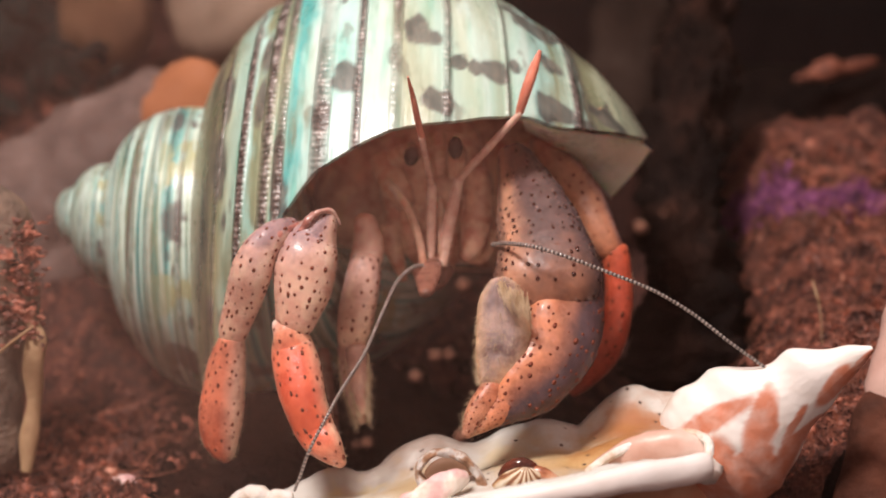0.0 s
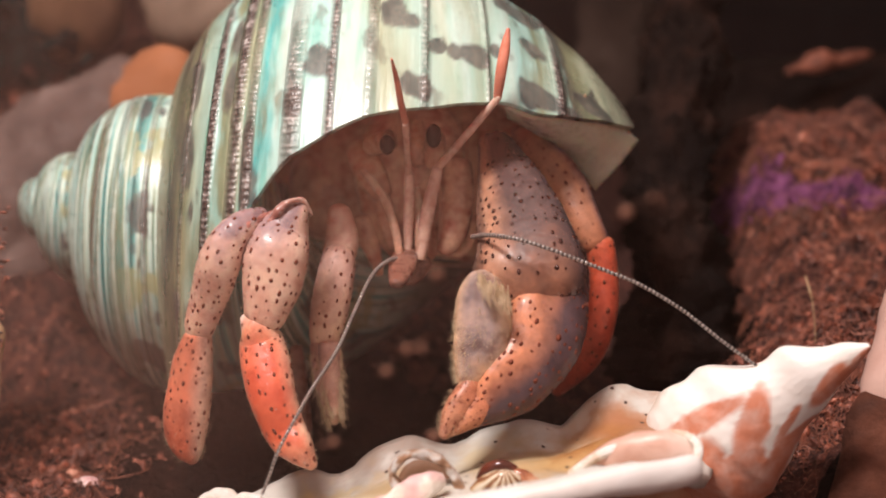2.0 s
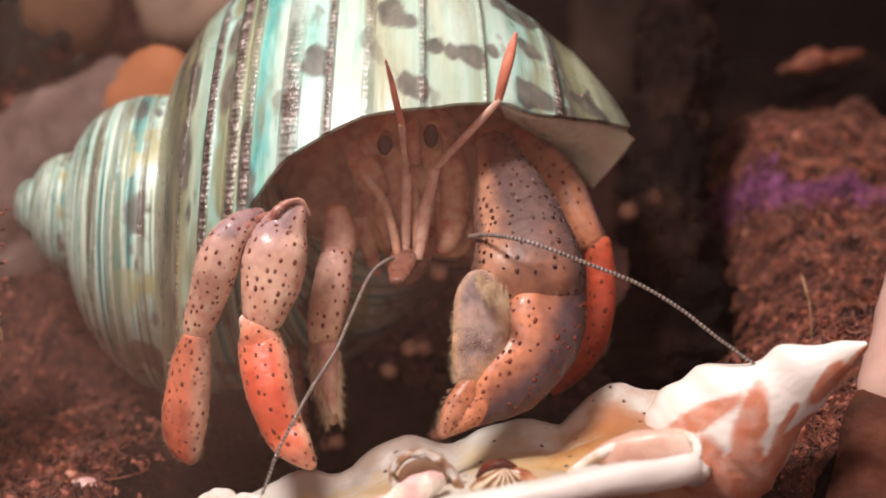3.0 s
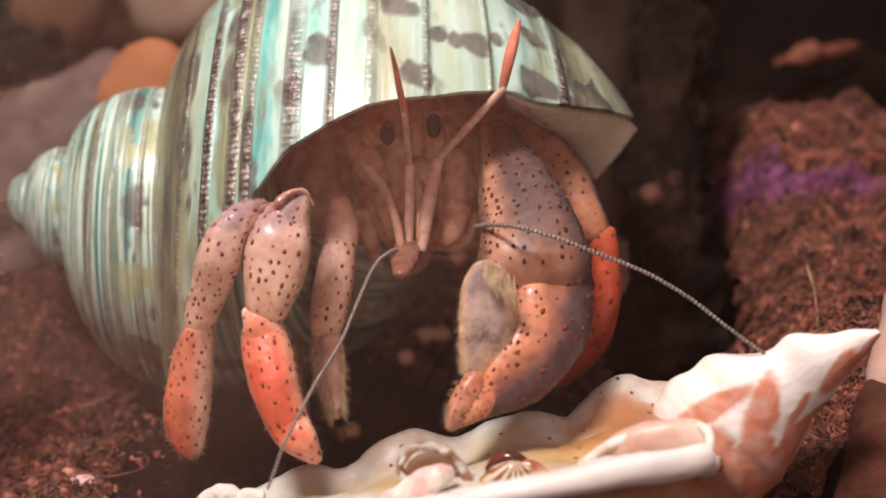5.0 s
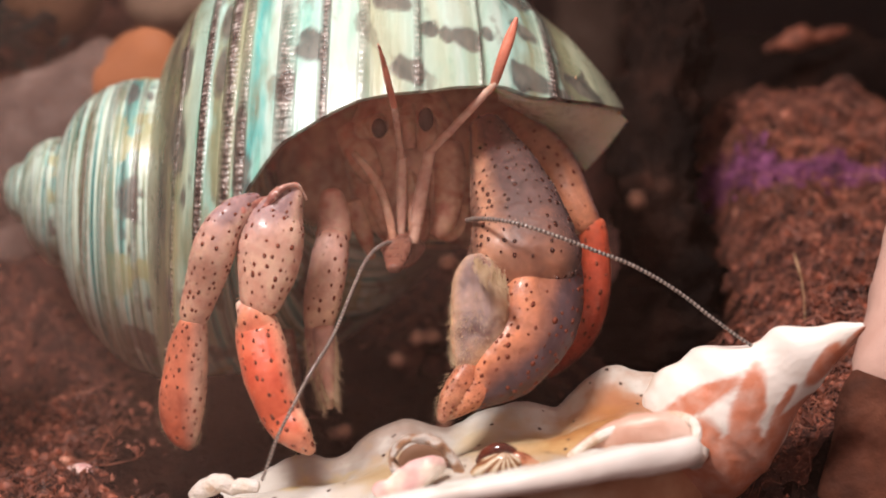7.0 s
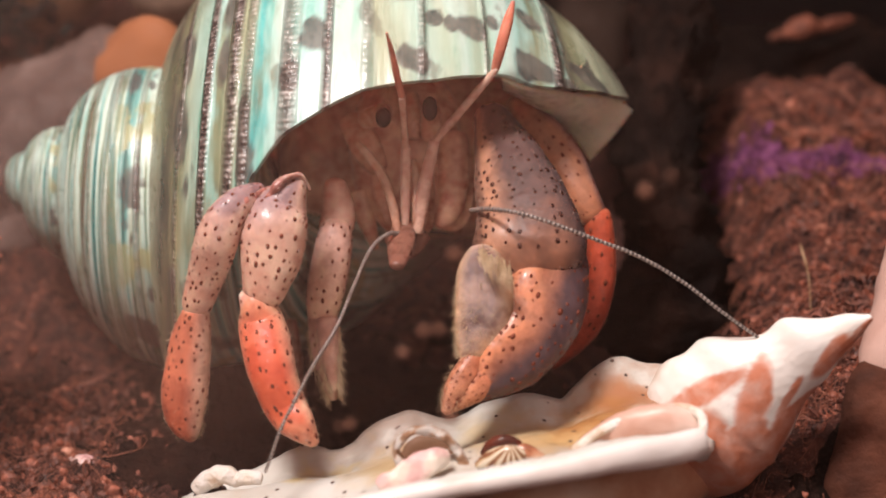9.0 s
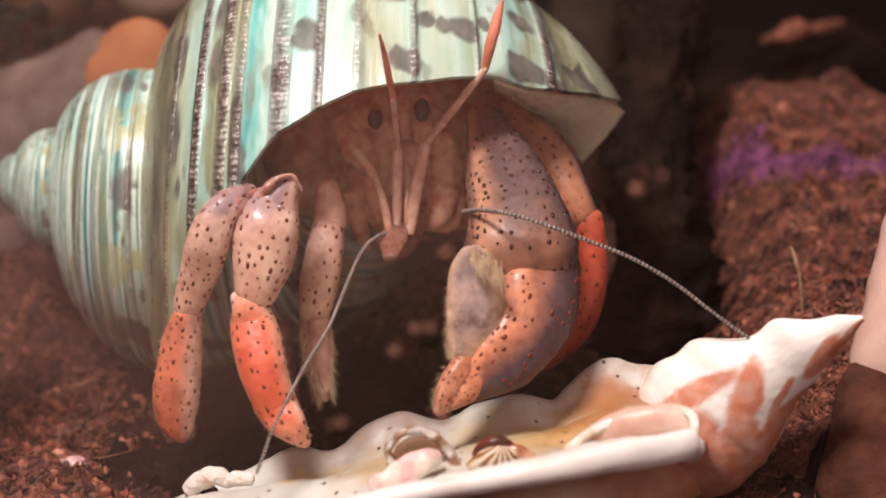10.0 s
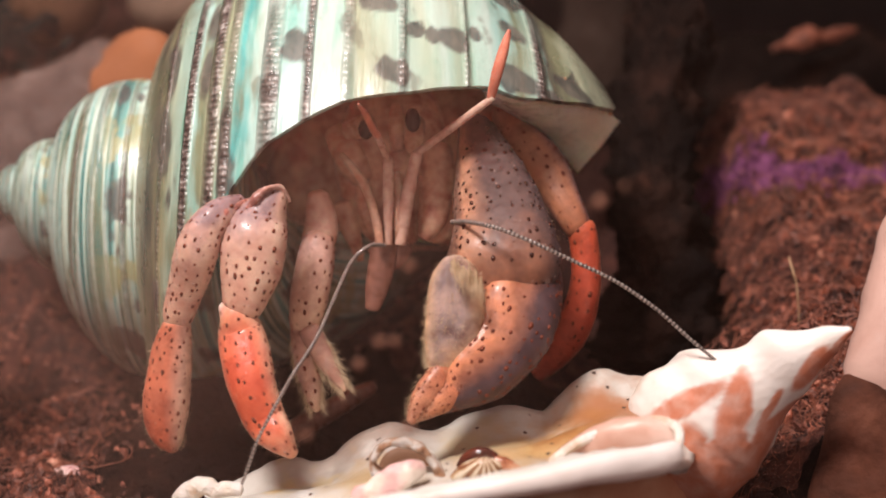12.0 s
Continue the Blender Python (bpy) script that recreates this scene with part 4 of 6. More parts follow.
def limb(name, rows, mat, label="", parent=None, round_ends=True, hairs=0, hair=1.2, spread=1.0, seed=1, bumpy=0.10, square=0.9, origin=None, spotted=None, fine=0.02, lean=0.9, spot=None, beads=0.0):
    ob = part(name, loft(rounded(rows) if round_ends else rows, n=24, sub=8, bump=bumpy, seed=seed, square=square, fine=fine), mat, parent or crab, label, origin)
    if spotted:
        part("spots", spots(SURFACE["rings"], *spotted, seed), spot or m_spot, ob, "dark maroon raised spots", kind="stuff")
    if beads:
        part("glint_beads", spots(SURFACE["rings"], beads, 0.075, seed + 50, 0.9), m_glint_bead, ob, "tiny pale beads added for glints", kind="stuff")
    if hairs:
        part("bristles", spikes(rows, hairs, hair * 0.6, 0.026 if hair < 1.4 else 0.03, seed, lean=lean, spread=spread), m_hair, ob, kind="stuff")
    return ob


def build_grit():
    """Sand grains caught on the shell near its front end."""
    rnd = random.Random(77)
    line = catmull([(11.42, -1.46, 43.40), (13.51, -2.05, 41.58), (15.69, -1.53, 39.94), (17.69, -0.15, 37.71), (19.43, 1.42, 36.08)], 8)
    bm = bmesh.new()
    for _ in range(34):
        c = Vector(line[rnd.randrange(len(line))]) + Vector((rnd.gauss(0, 0.35), rnd.gauss(0, 0.5), rnd.gauss(0.15, 0.3)))
        for v in bmesh.ops.create_icosphere(bm, subdivisions=1, radius=rnd.uniform(0.09, 0.26))["verts"]:
            v.co = v.co * rnd.uniform(0.8, 1.25) + c
    return part("grit", bm, m_grit, crab, "orange sand grains on the shell", kind="stuff")


build_grit()

# walking legs
leg = limb("walking_leg", [(-18.00, -18.94, 32.13, 1.00, 1.20), (-19.36, -21.13, 31.88, 1.48, 1.40), (-20.75, -22.31, 30.53, 1.86, 1.50), (-21.65, -22.84, 28.28, 2.02, 1.50), (-22.74, -22.34, 24.97, 1.93, 1.50), (-23.90, -21.93, 21.40, 1.50, 1.40)], m_leg_up, "mauve spotted walking leg with orange tip", hairs=150, hair=1.0, seed=1, beads=1.1, spotted=(0.95, 0.205))
limb("leg_joint", [(-16.95, -18.81, 32.21, 0.44, 0.60), (-18.25, -21.06, 32.43, 0.60, 0.70), (-19.55, -22.32, 31.79, 0.54, 0.60), (-20.40, -22.85, 30.81, 0.33, 0.50)], m_rim, "pinkish wet knee joint", leg, seed=18, bumpy=0.7, fine=0.4, beads=0.5)
limb("leg_tip", [(-24.01, -22.18, 20.66, 1.45, 1.30), (-24.70, -22.61, 17.72, 2.07, 1.50), (-25.22, -23.20, 14.33, 2.30, 1.65), (-25.47, -23.61, 11.46, 2.14, 1.55), (-25.27, -23.76, 9.38, 1.64, 1.25), (-25.03, -23.22, 7.83, 0.68, 0.60)], m_leg_outer, "coral orange spotted leg tip", leg, hairs=190, hair=1.1, seed=2, spotted=(0.95, 0.19))
leg = limb("walking_leg", [(-13.80, -19.34, 33.66, 0.82, 0.88), (-14.41, -19.68, 32.62, 1.65, 1.54), (-15.34, -20.23, 30.94, 2.64, 2.09), (-16.01, -21.86, 29.16, 3.22, 2.40), (-16.39, -22.53, 27.08, 3.12, 2.40), (-16.89, -23.24, 24.90, 2.57, 2.19), (-17.16, -23.82, 23.13, 2.02, 1.75)], m_leg_up, "mauve and cream spotted walking leg", hairs=170, hair=0.65, seed=3, beads=1.0, spotted=(1.0, 0.22))
limb("leg_joint", [(-17.40, -20.46, 30.40, 0.17, 0.40), (-16.76, -20.84, 31.79, 0.33, 0.50), (-15.73, -20.75, 33.36, 0.44, 0.70), (-14.53, -20.36, 34.22, 0.44, 0.70), (-13.39, -19.74, 33.87, 0.33, 0.60), (-12.85, -19.28, 32.70, 0.17, 0.40)], m_rim, "reddish wet knee joint", leg, seed=8, bumpy=0.8, fine=0.5, beads=0.45)
limb("leg_tip", [(-18.80, -23.82, 23.13, 0.87, 0.98), (-17.95, -24.40, 22.30, 1.75, 1.53), (-17.38, -24.59, 20.74, 2.35, 1.97), (-16.67, -26.30, 18.72, 2.44, 2.01), (-15.92, -28.10, 16.43, 2.21, 1.83), (-14.84, -29.01, 13.61, 2.05, 1.62), (-13.41, -30.44, 12.44, 1.56, 1.29), (-12.12, -30.91, 11.01, 0.64, 0.64)], m_leg_low, "bright coral orange spotted leg tip", leg, hairs=150, hair=0.8, seed=4, beads=2.2, spotted=(1.1, 0.235))
leg = limb("small_claw", [(-10.80, -10.98, 30.27, 1.28, 1.39), (-10.57, -11.81, 27.73, 1.74, 1.63), (-10.80, -12.35, 26.07, 1.74, 1.63)], m_joint, "brownish shaded small claw", hairs=10, seed=5)
limb("leg_shin", [(-10.62, -13.30, 26.38, 1.67, 1.62), (-10.99, -14.48, 24.35, 1.96, 1.73), (-11.63, -15.55, 21.06, 1.96, 1.73), (-12.12, -15.97, 18.15, 1.62, 1.50)], m_leg_dim, "mauve and cream spotted shin", leg, hairs=40, hair=0.8, seed=17, spotted=(1.15, 0.215))
KNEE = Vector((-12.01, -16.08, 17.82))
HIP = ORIGIN[leg.name]
limb("leg_tip", [(-12.01, -16.15, 17.60, 1.56, 1.39), (-11.78, -17.22, 14.30, 1.39, 1.15), (-11.31, -18.11, 11.56, 0.92, 0.81), (-10.97, -18.61, 10.02, 0.40, 0.40)], m_leg_dim, "brown hairy leg tip", leg, hairs=420, hair=2.2, lean=3.5, seed=6, spotted=(1.15, 0.215))
pincer = limb("pincer_finger", [(-11.59, -17.16, 17.74, 1.15, 1.03), (-11.36, -18.15, 14.68, 1.03, 0.86), (-11.02, -18.86, 12.50, 0.63, 0.57), (-10.79, -19.25, 11.30, 0.29, 0.29)], m_leg_dim, "brown hairy pincer finger", leg, hairs=380, hair=2.2, lean=3.5, seed=33, origin=KNEE)
FOOT = Vector((-16.00, -6.70, 1.37))
# the palp's dark brown stands in for shade on this leg
far_leg = limb("far_leg", [(-16.00, -6.70, 1.37, 1.13, 1.00), (-12.75, -6.20, 2.92, 1.25, 1.13), (-9.00, -5.58, 4.82, 1.13, 1.00), (-5.88, -5.12, 6.25, 0.69, 0.63)], m_palp, "leg coloured dim brown to paint its shade", seed=34, origin=FOOT)
leg = limb("walking_leg", [(8.24, 1.31, 35.73, 1.11, 1.35), (10.09, -1.32, 34.13, 1.95, 1.82), (11.97, -2.98, 32.25, 2.36, 2.06), (13.59, -4.69, 30.22, 2.28, 2.04), (15.06, -6.57, 27.66, 1.79, 1.79), (16.02, -7.13, 25.95, 1.55, 1.67)], m_leg_far, "orange-brown spotted walking leg", hairs=40, hair=0.8, seed=7, spotted=(1.15, 0.215))
limb("leg_tip", [(16.62, -7.18, 25.78, 1.43, 1.55), (16.98, -8.14, 22.82, 1.55, 1.67), (16.86, -9.25, 19.41, 1.67, 1.67), (15.75, -9.46, 15.53, 1.86, 1.68), (14.27, -9.33, 12.70, 1.57, 1.45), (12.22, -9.15, 10.01, 0.85, 0.85)], m_leg_red, "red spotted leg tip", leg, hairs=50, hair=0.8, seed=10, spotted=(1.25, 0.23))

# the large claw
SHOULDER = Vector((5.47, -6.69, 35.78))
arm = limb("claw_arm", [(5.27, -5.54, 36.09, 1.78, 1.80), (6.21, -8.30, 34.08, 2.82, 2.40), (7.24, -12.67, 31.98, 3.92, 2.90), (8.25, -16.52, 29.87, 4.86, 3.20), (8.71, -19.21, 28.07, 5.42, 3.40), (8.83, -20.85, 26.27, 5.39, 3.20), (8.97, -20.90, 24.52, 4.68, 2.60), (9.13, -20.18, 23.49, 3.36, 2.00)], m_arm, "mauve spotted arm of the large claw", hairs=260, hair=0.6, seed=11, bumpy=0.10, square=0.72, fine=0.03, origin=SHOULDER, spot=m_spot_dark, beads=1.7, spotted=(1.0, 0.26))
claw = limb("claw", [(11.68, -17.27, 25.94, 2.27, 2.20), (11.15, -19.78, 24.72, 3.48, 2.90), (10.47, -22.36, 23.28, 4.10, 3.10), (9.52, -24.07, 21.27, 4.18, 3.00), (8.10, -25.77, 19.29, 3.83, 2.80), (6.04, -27.37, 17.60, 3.10, 2.40), (4.13, -28.34, 16.25, 2.06, 1.90), (2.66, -29.19, 15.27, 1.19, 1.30)], m_palm, "orange spotted palm of the large claw, mauve and painted shade outside", hairs=240, hair=0.6, seed=12, bumpy=0.09, square=0.75, fine=0.03, origin=SHOULDER, spotted=(0.88, 0.235))
limb("claw_face", [(3.79, -22.62, 27.29, 1.21, 0.80), (3.99, -23.94, 26.47, 2.18, 0.90), (4.19, -25.28, 24.64, 2.71, 0.95), (4.01, -26.42, 22.75, 2.71, 0.95), (3.47, -27.38, 20.81, 2.27, 0.90), (2.92, -28.07, 19.35, 1.51, 0.80), (2.60, -28.37, 18.42, 0.86, 0.60)], m_pad, "grey hairy inner face of the claw", claw, hairs=1600, hair=1.1, spread=3.0, lean=1.6, seed=14, bumpy=0.12, square=0.8)
limb("claw_finger", [(3.63, -27.69, 19.19, 0.65, 0.60), (2.87, -28.69, 18.09, 1.29, 0.90), (1.78, -29.81, 16.59, 1.34, 0.95), (0.98, -30.74, 15.36, 0.91, 0.70), (0.49, -31.56, 14.45, 0.43, 0.40)], m_finger, "orange finger tip of the claw", claw, hairs=160, hair=1.0, seed=15, bumpy=0.2, fine=0.06, spotted=(0.62, 0.14))
limb("claw_thumb", [(4.82, -28.40, 17.04, 1.95, 1.50), (3.30, -29.36, 16.04, 1.51, 1.20), (1.78, -30.31, 15.06, 0.97, 0.90), (0.82, -30.95, 14.41, 0.43, 0.50)], m_finger, "orange fixed finger of the claw", claw, seed=31, spotted=(0.62, 0.14))


def build_tuft():
    """Pale hairs that hang from the upper rim of the claw's inner face."""
    rnd = random.Random(16)
    a, b = Vector((3.52, -26.25, 28.57)), Vector((6.59, -27.22, 27.21))
    c, d = Vector((4.44, -28.24, 26.34)), Vector((6.87, -28.86, 24.43))
    verts, faces = [], []
    for _ in range(170):
        t = rnd.random()
        p = a.lerp(b, t) + Vector((0, 0, rnd.gauss(0, 0.35)))
        q = c.lerp(d, min(max(t + rnd.gauss(0, 0.2), 0), 1))
        q = p + (q - p) * rnd.uniform(0.45, 1.05) + Vector((rnd.gauss(0, 0.2), rnd.gauss(0, 0.25), 0))
        w = Vector((0.035, 0, 0.012))
        k = len(verts)
        verts += [p + w, p - w, p + Vector((0, -0.05, 0.02)), q]
        faces += [(k, k + 1, k + 3), (k + 1, k + 2, k + 3), (k + 2, k, k + 3)]
    return part("hair_tuft", raw(verts, faces), m_hair, claw, "tuft of pale yellow hair", kind="stuff")


build_tuft()

# head under the shell
limb("carapace", [(-3.69, 4.75, 36.62, 4.38, 3.13), (-3.63, 0.97, 34.68, 5.66, 3.69), (-3.79, -1.33, 30.85, 6.11, 3.67), (-3.59, -3.61, 27.07, 4.86, 3.04), (-3.26, -5.50, 24.49, 3.02, 2.18)], m_carapace, "dark brown carapace and head", seed=20)
limb("body", [(-14.92, 13.70, 25.32, 6.00, 5.33), (-4.35, 18.18, 26.17, 10.20, 6.12), (7.81, 15.62, 24.78, 8.75, 6.06)], m_carapace, "brown soft body inside the shell", seed=21)
limb("eye_stalk", [(-7.96, -4.96, 35.86, 0.95, 0.83), (-6.85, -5.84, 36.39, 1.12, 0.95), (-5.88, -6.72, 36.91, 1.18, 1.06)], m_flesh, "", seed=22)
limb("eye_stalk", [(-1.07, -5.51, 34.16, 0.95, 0.83), (-1.00, -6.02, 35.82, 1.06, 0.95), (-0.94, -6.63, 37.19, 1.00, 0.94)], m_flesh, "", seed=23)
for eye_at, tall in (((-5.86, -8.79, 37.01), 1.25), ((-1.05, -8.51, 37.89), 1.5)):
    part("eye", blob(eye_at, 0.8, 0.8, tall * 0.85), m_eye, crab, "glossy black eye")
limb("rostrum", [(-2.93, -3.25, 37.89, 0.72, 0.60), (-2.91, -4.87, 36.14, 0.89, 0.71), (-2.73, -5.51, 34.16, 0.71, 0.59)], m_flesh, "", seed=24)
limb("cheek_plate", [(-9.43, -2.14, 34.84, 1.33, 0.97), (-8.01, -4.82, 33.06, 1.67, 1.08), (-6.69, -5.56, 30.78, 1.20, 0.96)], m_flesh, "", seed=25)
limb("mouthpart", [(-8.51, -6.75, 33.58, 0.35, 0.35), (-7.03, -8.71, 32.41, 0.47, 0.41), (-5.82, -10.25, 30.90, 0.47, 0.41), (-4.86, -12.11, 28.43, 0.46, 0.41), (-4.39, -13.40, 26.05, 0.40, 0.35)], m_strand, "thin tan mouthpart", seed=26)
limb("mouthpart", [(-2.70, -8.30, 32.05, 0.29, 0.29), (-2.51, -10.13, 29.65, 0.47, 0.41), (-2.44, -11.81, 27.73, 0.46, 0.41), (-2.55, -12.35, 26.07, 0.35, 0.35)], m_strand, "", seed=36)
limb("mouthpart", [(-0.36, -6.52, 31.06, 0.36, 0.30), (-0.06, -7.92, 28.37, 0.53, 0.36), (0.24, -8.61, 26.23, 0.77, 0.47), (1.43, -8.36, 25.40, 0.83, 0.48), (2.62, -7.55, 26.27, 0.60, 0.42), (3.23, -6.30, 28.51, 0.36, 0.36)], m_carapace, "curved brown mouthpart", seed=37)
limb("lower_lip", [(-5.05, -10.66, 24.78, 0.88, 0.59), (-4.22, -11.50, 23.83, 1.00, 0.64), (-3.05, -11.53, 23.72, 0.94, 0.64), (-1.87, -11.06, 25.16, 0.88, 0.59)], m_palp, "rounded reddish-brown lower lip", seed=38)
limb("mouthpart", [(-6.46, -5.84, 29.93, 0.90, 0.66), (-5.94, -7.53, 27.95, 0.95, 0.71), (-5.35, -8.27, 25.69, 0.59, 0.53)], m_flesh, "", seed=27)
limb("mouthpart", [(-2.73, -6.52, 31.06, 0.71, 0.59), (-2.60, -8.40, 28.52, 0.89, 0.71), (-2.82, -10.26, 26.01, 0.71, 0.59)], m_flesh, "", seed=28)
limb("mouthpart", [(1.26, -4.63, 33.63, 1.55, 1.20), (1.43, -6.70, 30.49, 1.66, 1.31), (0.95, -8.76, 27.39, 1.42, 1.18), (0.06, -9.31, 25.71, 0.83, 0.71)], m_carapace, "broad brown mouthpart", seed=29)
limb("mouthpart", [(-8.71, -4.57, 27.36, 1.33, 1.09), (-7.80, -5.50, 24.49, 0.97, 0.85), (-7.05, -5.30, 21.87, 0.49, 0.49)], m_carapace, "", seed=30)


def whip(name, rows, label, r0, r1, pitch, origin=None):
    """A long feeler of pale and dark rings."""
    path = catmull(rows, 30)
    seg = np.linalg.norm(np.diff(path, axis=0), axis=1)
    s = np.concatenate([[0], np.cumsum(seg)])
    count = int(s[-1] / pitch)
    bm = bmesh.new()
    n = 8
    prev = None
    for k in range(count * 6 + 1):
        d = s[-1] * k / (count * 6)
        p = Vector([np.interp(d, s, path[:, j]) for j in range(3)])
        q = Vector([np.interp(min(d + 0.2, s[-1]), s, path[:, j]) for j in range(3)])
        o = Vector([np.interp(max(d - 0.2, 0), s, path[:, j]) for j in range(3)])
        t = (q - o).normalized()
        x = t.orthogonal().normalized() if prev is None else (x - t * x.dot(t)).normalized()
        y = t.cross(x)
        r = (r0 + (r1 - r0) * d / s[-1]) * (0.74, 0.98, 1.1, 1.1, 0.98, 0.74)[k % 6]
        ring = [bm.verts.new(p + x * r * math.cos(2 * math.pi * i / n) + y * r * math.sin(2 * math.pi * i / n)) for i in range(n)]
        if prev:
            for i in range(n):
                f = bm.faces.new((prev[i], prev[(i + 1) % n], ring[(i + 1) % n], ring[i]))
                f.material_index = 0 if k % 6 in (2, 3, 4) else 1
                f.smooth = True
        prev = ring
    return part(name, bm, (m_ring_light, m_ring_dark), crab, label, origin)


whip_left = whip("antenna", [(-3.93, -13.42, 26.00), (-5.36, -15.34, 26.56), (-6.99, -17.71, 25.74), (-8.46, -20.64, 23.20), (-10.06, -24.73, 20.32), (-11.94, -29.53, 18.49), (-13.38, -33.28, 16.66), (-14.74, -35.08, 14.35), (-15.57, -35.80, 12.13), (-16.20, -36.33, 10.50)], "long grey ringed antenna", 0.24, 0.16, 0.40, (-3.93, -13.42, 26.00))
whip_right = whip("antenna", [(3.02, -17.45, 29.79), (4.69, -21.69, 31.28), (7.27, -24.66, 31.87), (10.41, -25.91, 31.26), (14.71, -25.93, 29.58), (19.03, -25.98, 27.80), (23.11, -26.24, 25.39), (26.60, -27.06, 22.84), (30.54, -26.96, 19.92)], "long grey ringed antenna", 0.24, 0.17, 0.44, (3.02, -17.45, 29.79))

# antennules: each a base, a stalk that turns on it, and a red tip that turns on the stalk
limb("antennule_base", [(-3.60, -12.35, 26.07, 0.41, 0.41), (-3.60, -11.09, 29.94, 0.52, 0.52), (-3.52, -10.80, 34.07, 0.52, 0.52)], m_feeler, "slender brown feeler base", seed=40)
limb("antennule_base", [(-2.32, -12.35, 26.07, 0.58, 0.52), (-1.68, -11.09, 29.94, 0.70, 0.58), (-0.69, -10.62, 34.62, 0.58, 0.58)], m_feeler, "slender brown feeler base", seed=41)
PIVOT_L, ELBOW_L = Vector((-3.58, -10.73, 34.29)), Vector((-3.96, -16.96, 40.98))
PIVOT_R, ELBOW_R = Vector((-0.58, -10.50, 35.00)), Vector((5.49, -13.24, 42.73))
stalk_l = limb("antennule", [(-3.58, -10.73, 34.29, 0.35, 0.35), (-3.72, -13.88, 37.53, 0.31, 0.28), (-3.96, -16.96, 40.98, 0.33, 0.33)], m_feeler, "translucent pinkish feeler with a red tip", seed=42, origin=PIVOT_L)
tip_l = limb("feeler_tip", [(-3.96, -16.90, 41.19, 0.33, 0.33), (-4.34, -18.28, 43.41, 0.35, 0.33), (-4.77, -19.49, 46.15, 0.29, 0.27), (-5.14, -20.92, 48.22, 0.13, 0.13)], m_feeler_tip, "red feeler tip", stalk_l, seed=43, origin=ELBOW_L)
stalk_r = limb("antennule", [(-0.46, -10.46, 35.11, 0.43, 0.40), (1.77, -11.64, 37.96, 0.43, 0.40), (5.49, -13.24, 42.73, 0.34, 0.34)], m_feeler, "translucent pinkish feeler with a red tip", seed=44, origin=PIVOT_R)
tip_r = limb("feeler_tip", [(5.60, -13.17, 42.95, 0.39, 0.39), (6.18, -13.46, 45.28, 0.53, 0.45), (6.90, -12.72, 47.56, 0.53, 0.45), (7.46, -12.16, 49.31, 0.22, 0.22)], m_feeler_tip, "red feeler tip", stalk_r, seed=45, origin=ELBOW_R)
# the palp that swings below the mouth
PALP = Vector((-3.45, -11.21, 26.32))
palp = limb("palp", [(-3.74, -11.12, 26.60, 0.99, 0.58), (-3.97, -11.94, 24.10, 1.40, 0.70), (-4.21, -12.84, 21.32, 1.28, 0.64), (-4.44, -13.56, 19.10, 0.82, 0.53)], m_palp, "rounded brown palp", seed=46, origin=PALP)

# ---- seashell in front ----
conch = thing("broken_seashell", CONCH, "white broken seashell with rusty flames, open side up", "seashell")


def build_dish():
    back = [(-25.90, -23.75, 0.69), (-22.23, -24.04, 3.04), (-19.96, -23.96, 3.26), (-16.67, -23.37, 5.09), (-13.55, -22.95, 6.38), (-10.15, -23.19, 5.63), (-7.31, -22.56, 7.57), (-3.35, -21.90, 9.62), (0.91, -22.14, 8.86), (4.88, -21.62, 10.48), (8.56, -21.32, 11.40), (12.25, -21.44, 11.02), (14.80, -20.81, 12.96), (17.63, -20.22, 14.80), (20.69, -20.78, 14.67), (23.45, -21.35, 14.54), (27.22, -22.55, 14.07)]
    low = [(-24.97, -29.15, 3.49), (-21.56, -28.98, 4.01), (-19.24, -29.88, 4.47), (-15.97, -30.61, 5.45), (-12.90, -31.43, 6.17), (-9.60, -32.17, 7.14), (-6.87, -32.91, 8.10), (-3.12, -33.48, 9.56), (0.84, -34.23, 10.50), (4.52, -34.07, 11.00), (7.99, -32.86, 11.47), (11.51, -31.72, 11.75), (14.00, -30.61, 11.93), (16.68, -30.34, 12.75), (19.63, -30.11, 13.46), (22.31, -29.88, 12.80), (26.23, -28.76, 10.80)]
    front = [(-23.10, -40.81, 6.42), (-19.81, -41.63, 7.14), (-17.67, -42.45, 7.87), (-14.56, -44.08, 9.30), (-11.67, -45.72, 10.72), (-8.68, -46.40, 11.88), (-6.21, -47.07, 13.04), (-2.84, -46.77, 13.96), (0.77, -46.57, 14.60), (4.14, -46.36, 15.24), (7.27, -46.15, 15.88), (10.40, -45.94, 16.52), (12.66, -44.88, 16.54), (15.19, -43.84, 16.52), (18.00, -42.79, 16.51), (20.60, -41.50, 15.60), (24.40, -36.40, 12.40)]
    b, l, f = catmull(back, 6), catmull(low, 6), catmull(front, 6)
    pts = []
    for i in range(len(b)):
        mid_b = b[i] * 0.45 + l[i] * 0.55 + np.array((0, 0.8, -1.6))
        mid_f = f[i] * 0.4 + l[i] * 0.6 + np.array((0, -0.4, -1.2))
        row = catmull([b[i], mid_b, l[i], mid_f, f[i]], 6)
        pts.append([Vector(p) + Vector((0, 0, 0.5 * noise.noise(Vector(p) * 0.25) + 0.22 * noise.noise(Vector(p) * 0.8))) for p in row])
    ob = part("bowl", grid_mesh(pts), m_dish, conch, "white hollow inside of the shell with stains and painted shade")
    sol = ob.modifiers.new("thickness", "SOLIDIFY")
    sol.thickness = 0.0012
    sol.offset = 0
    return ob


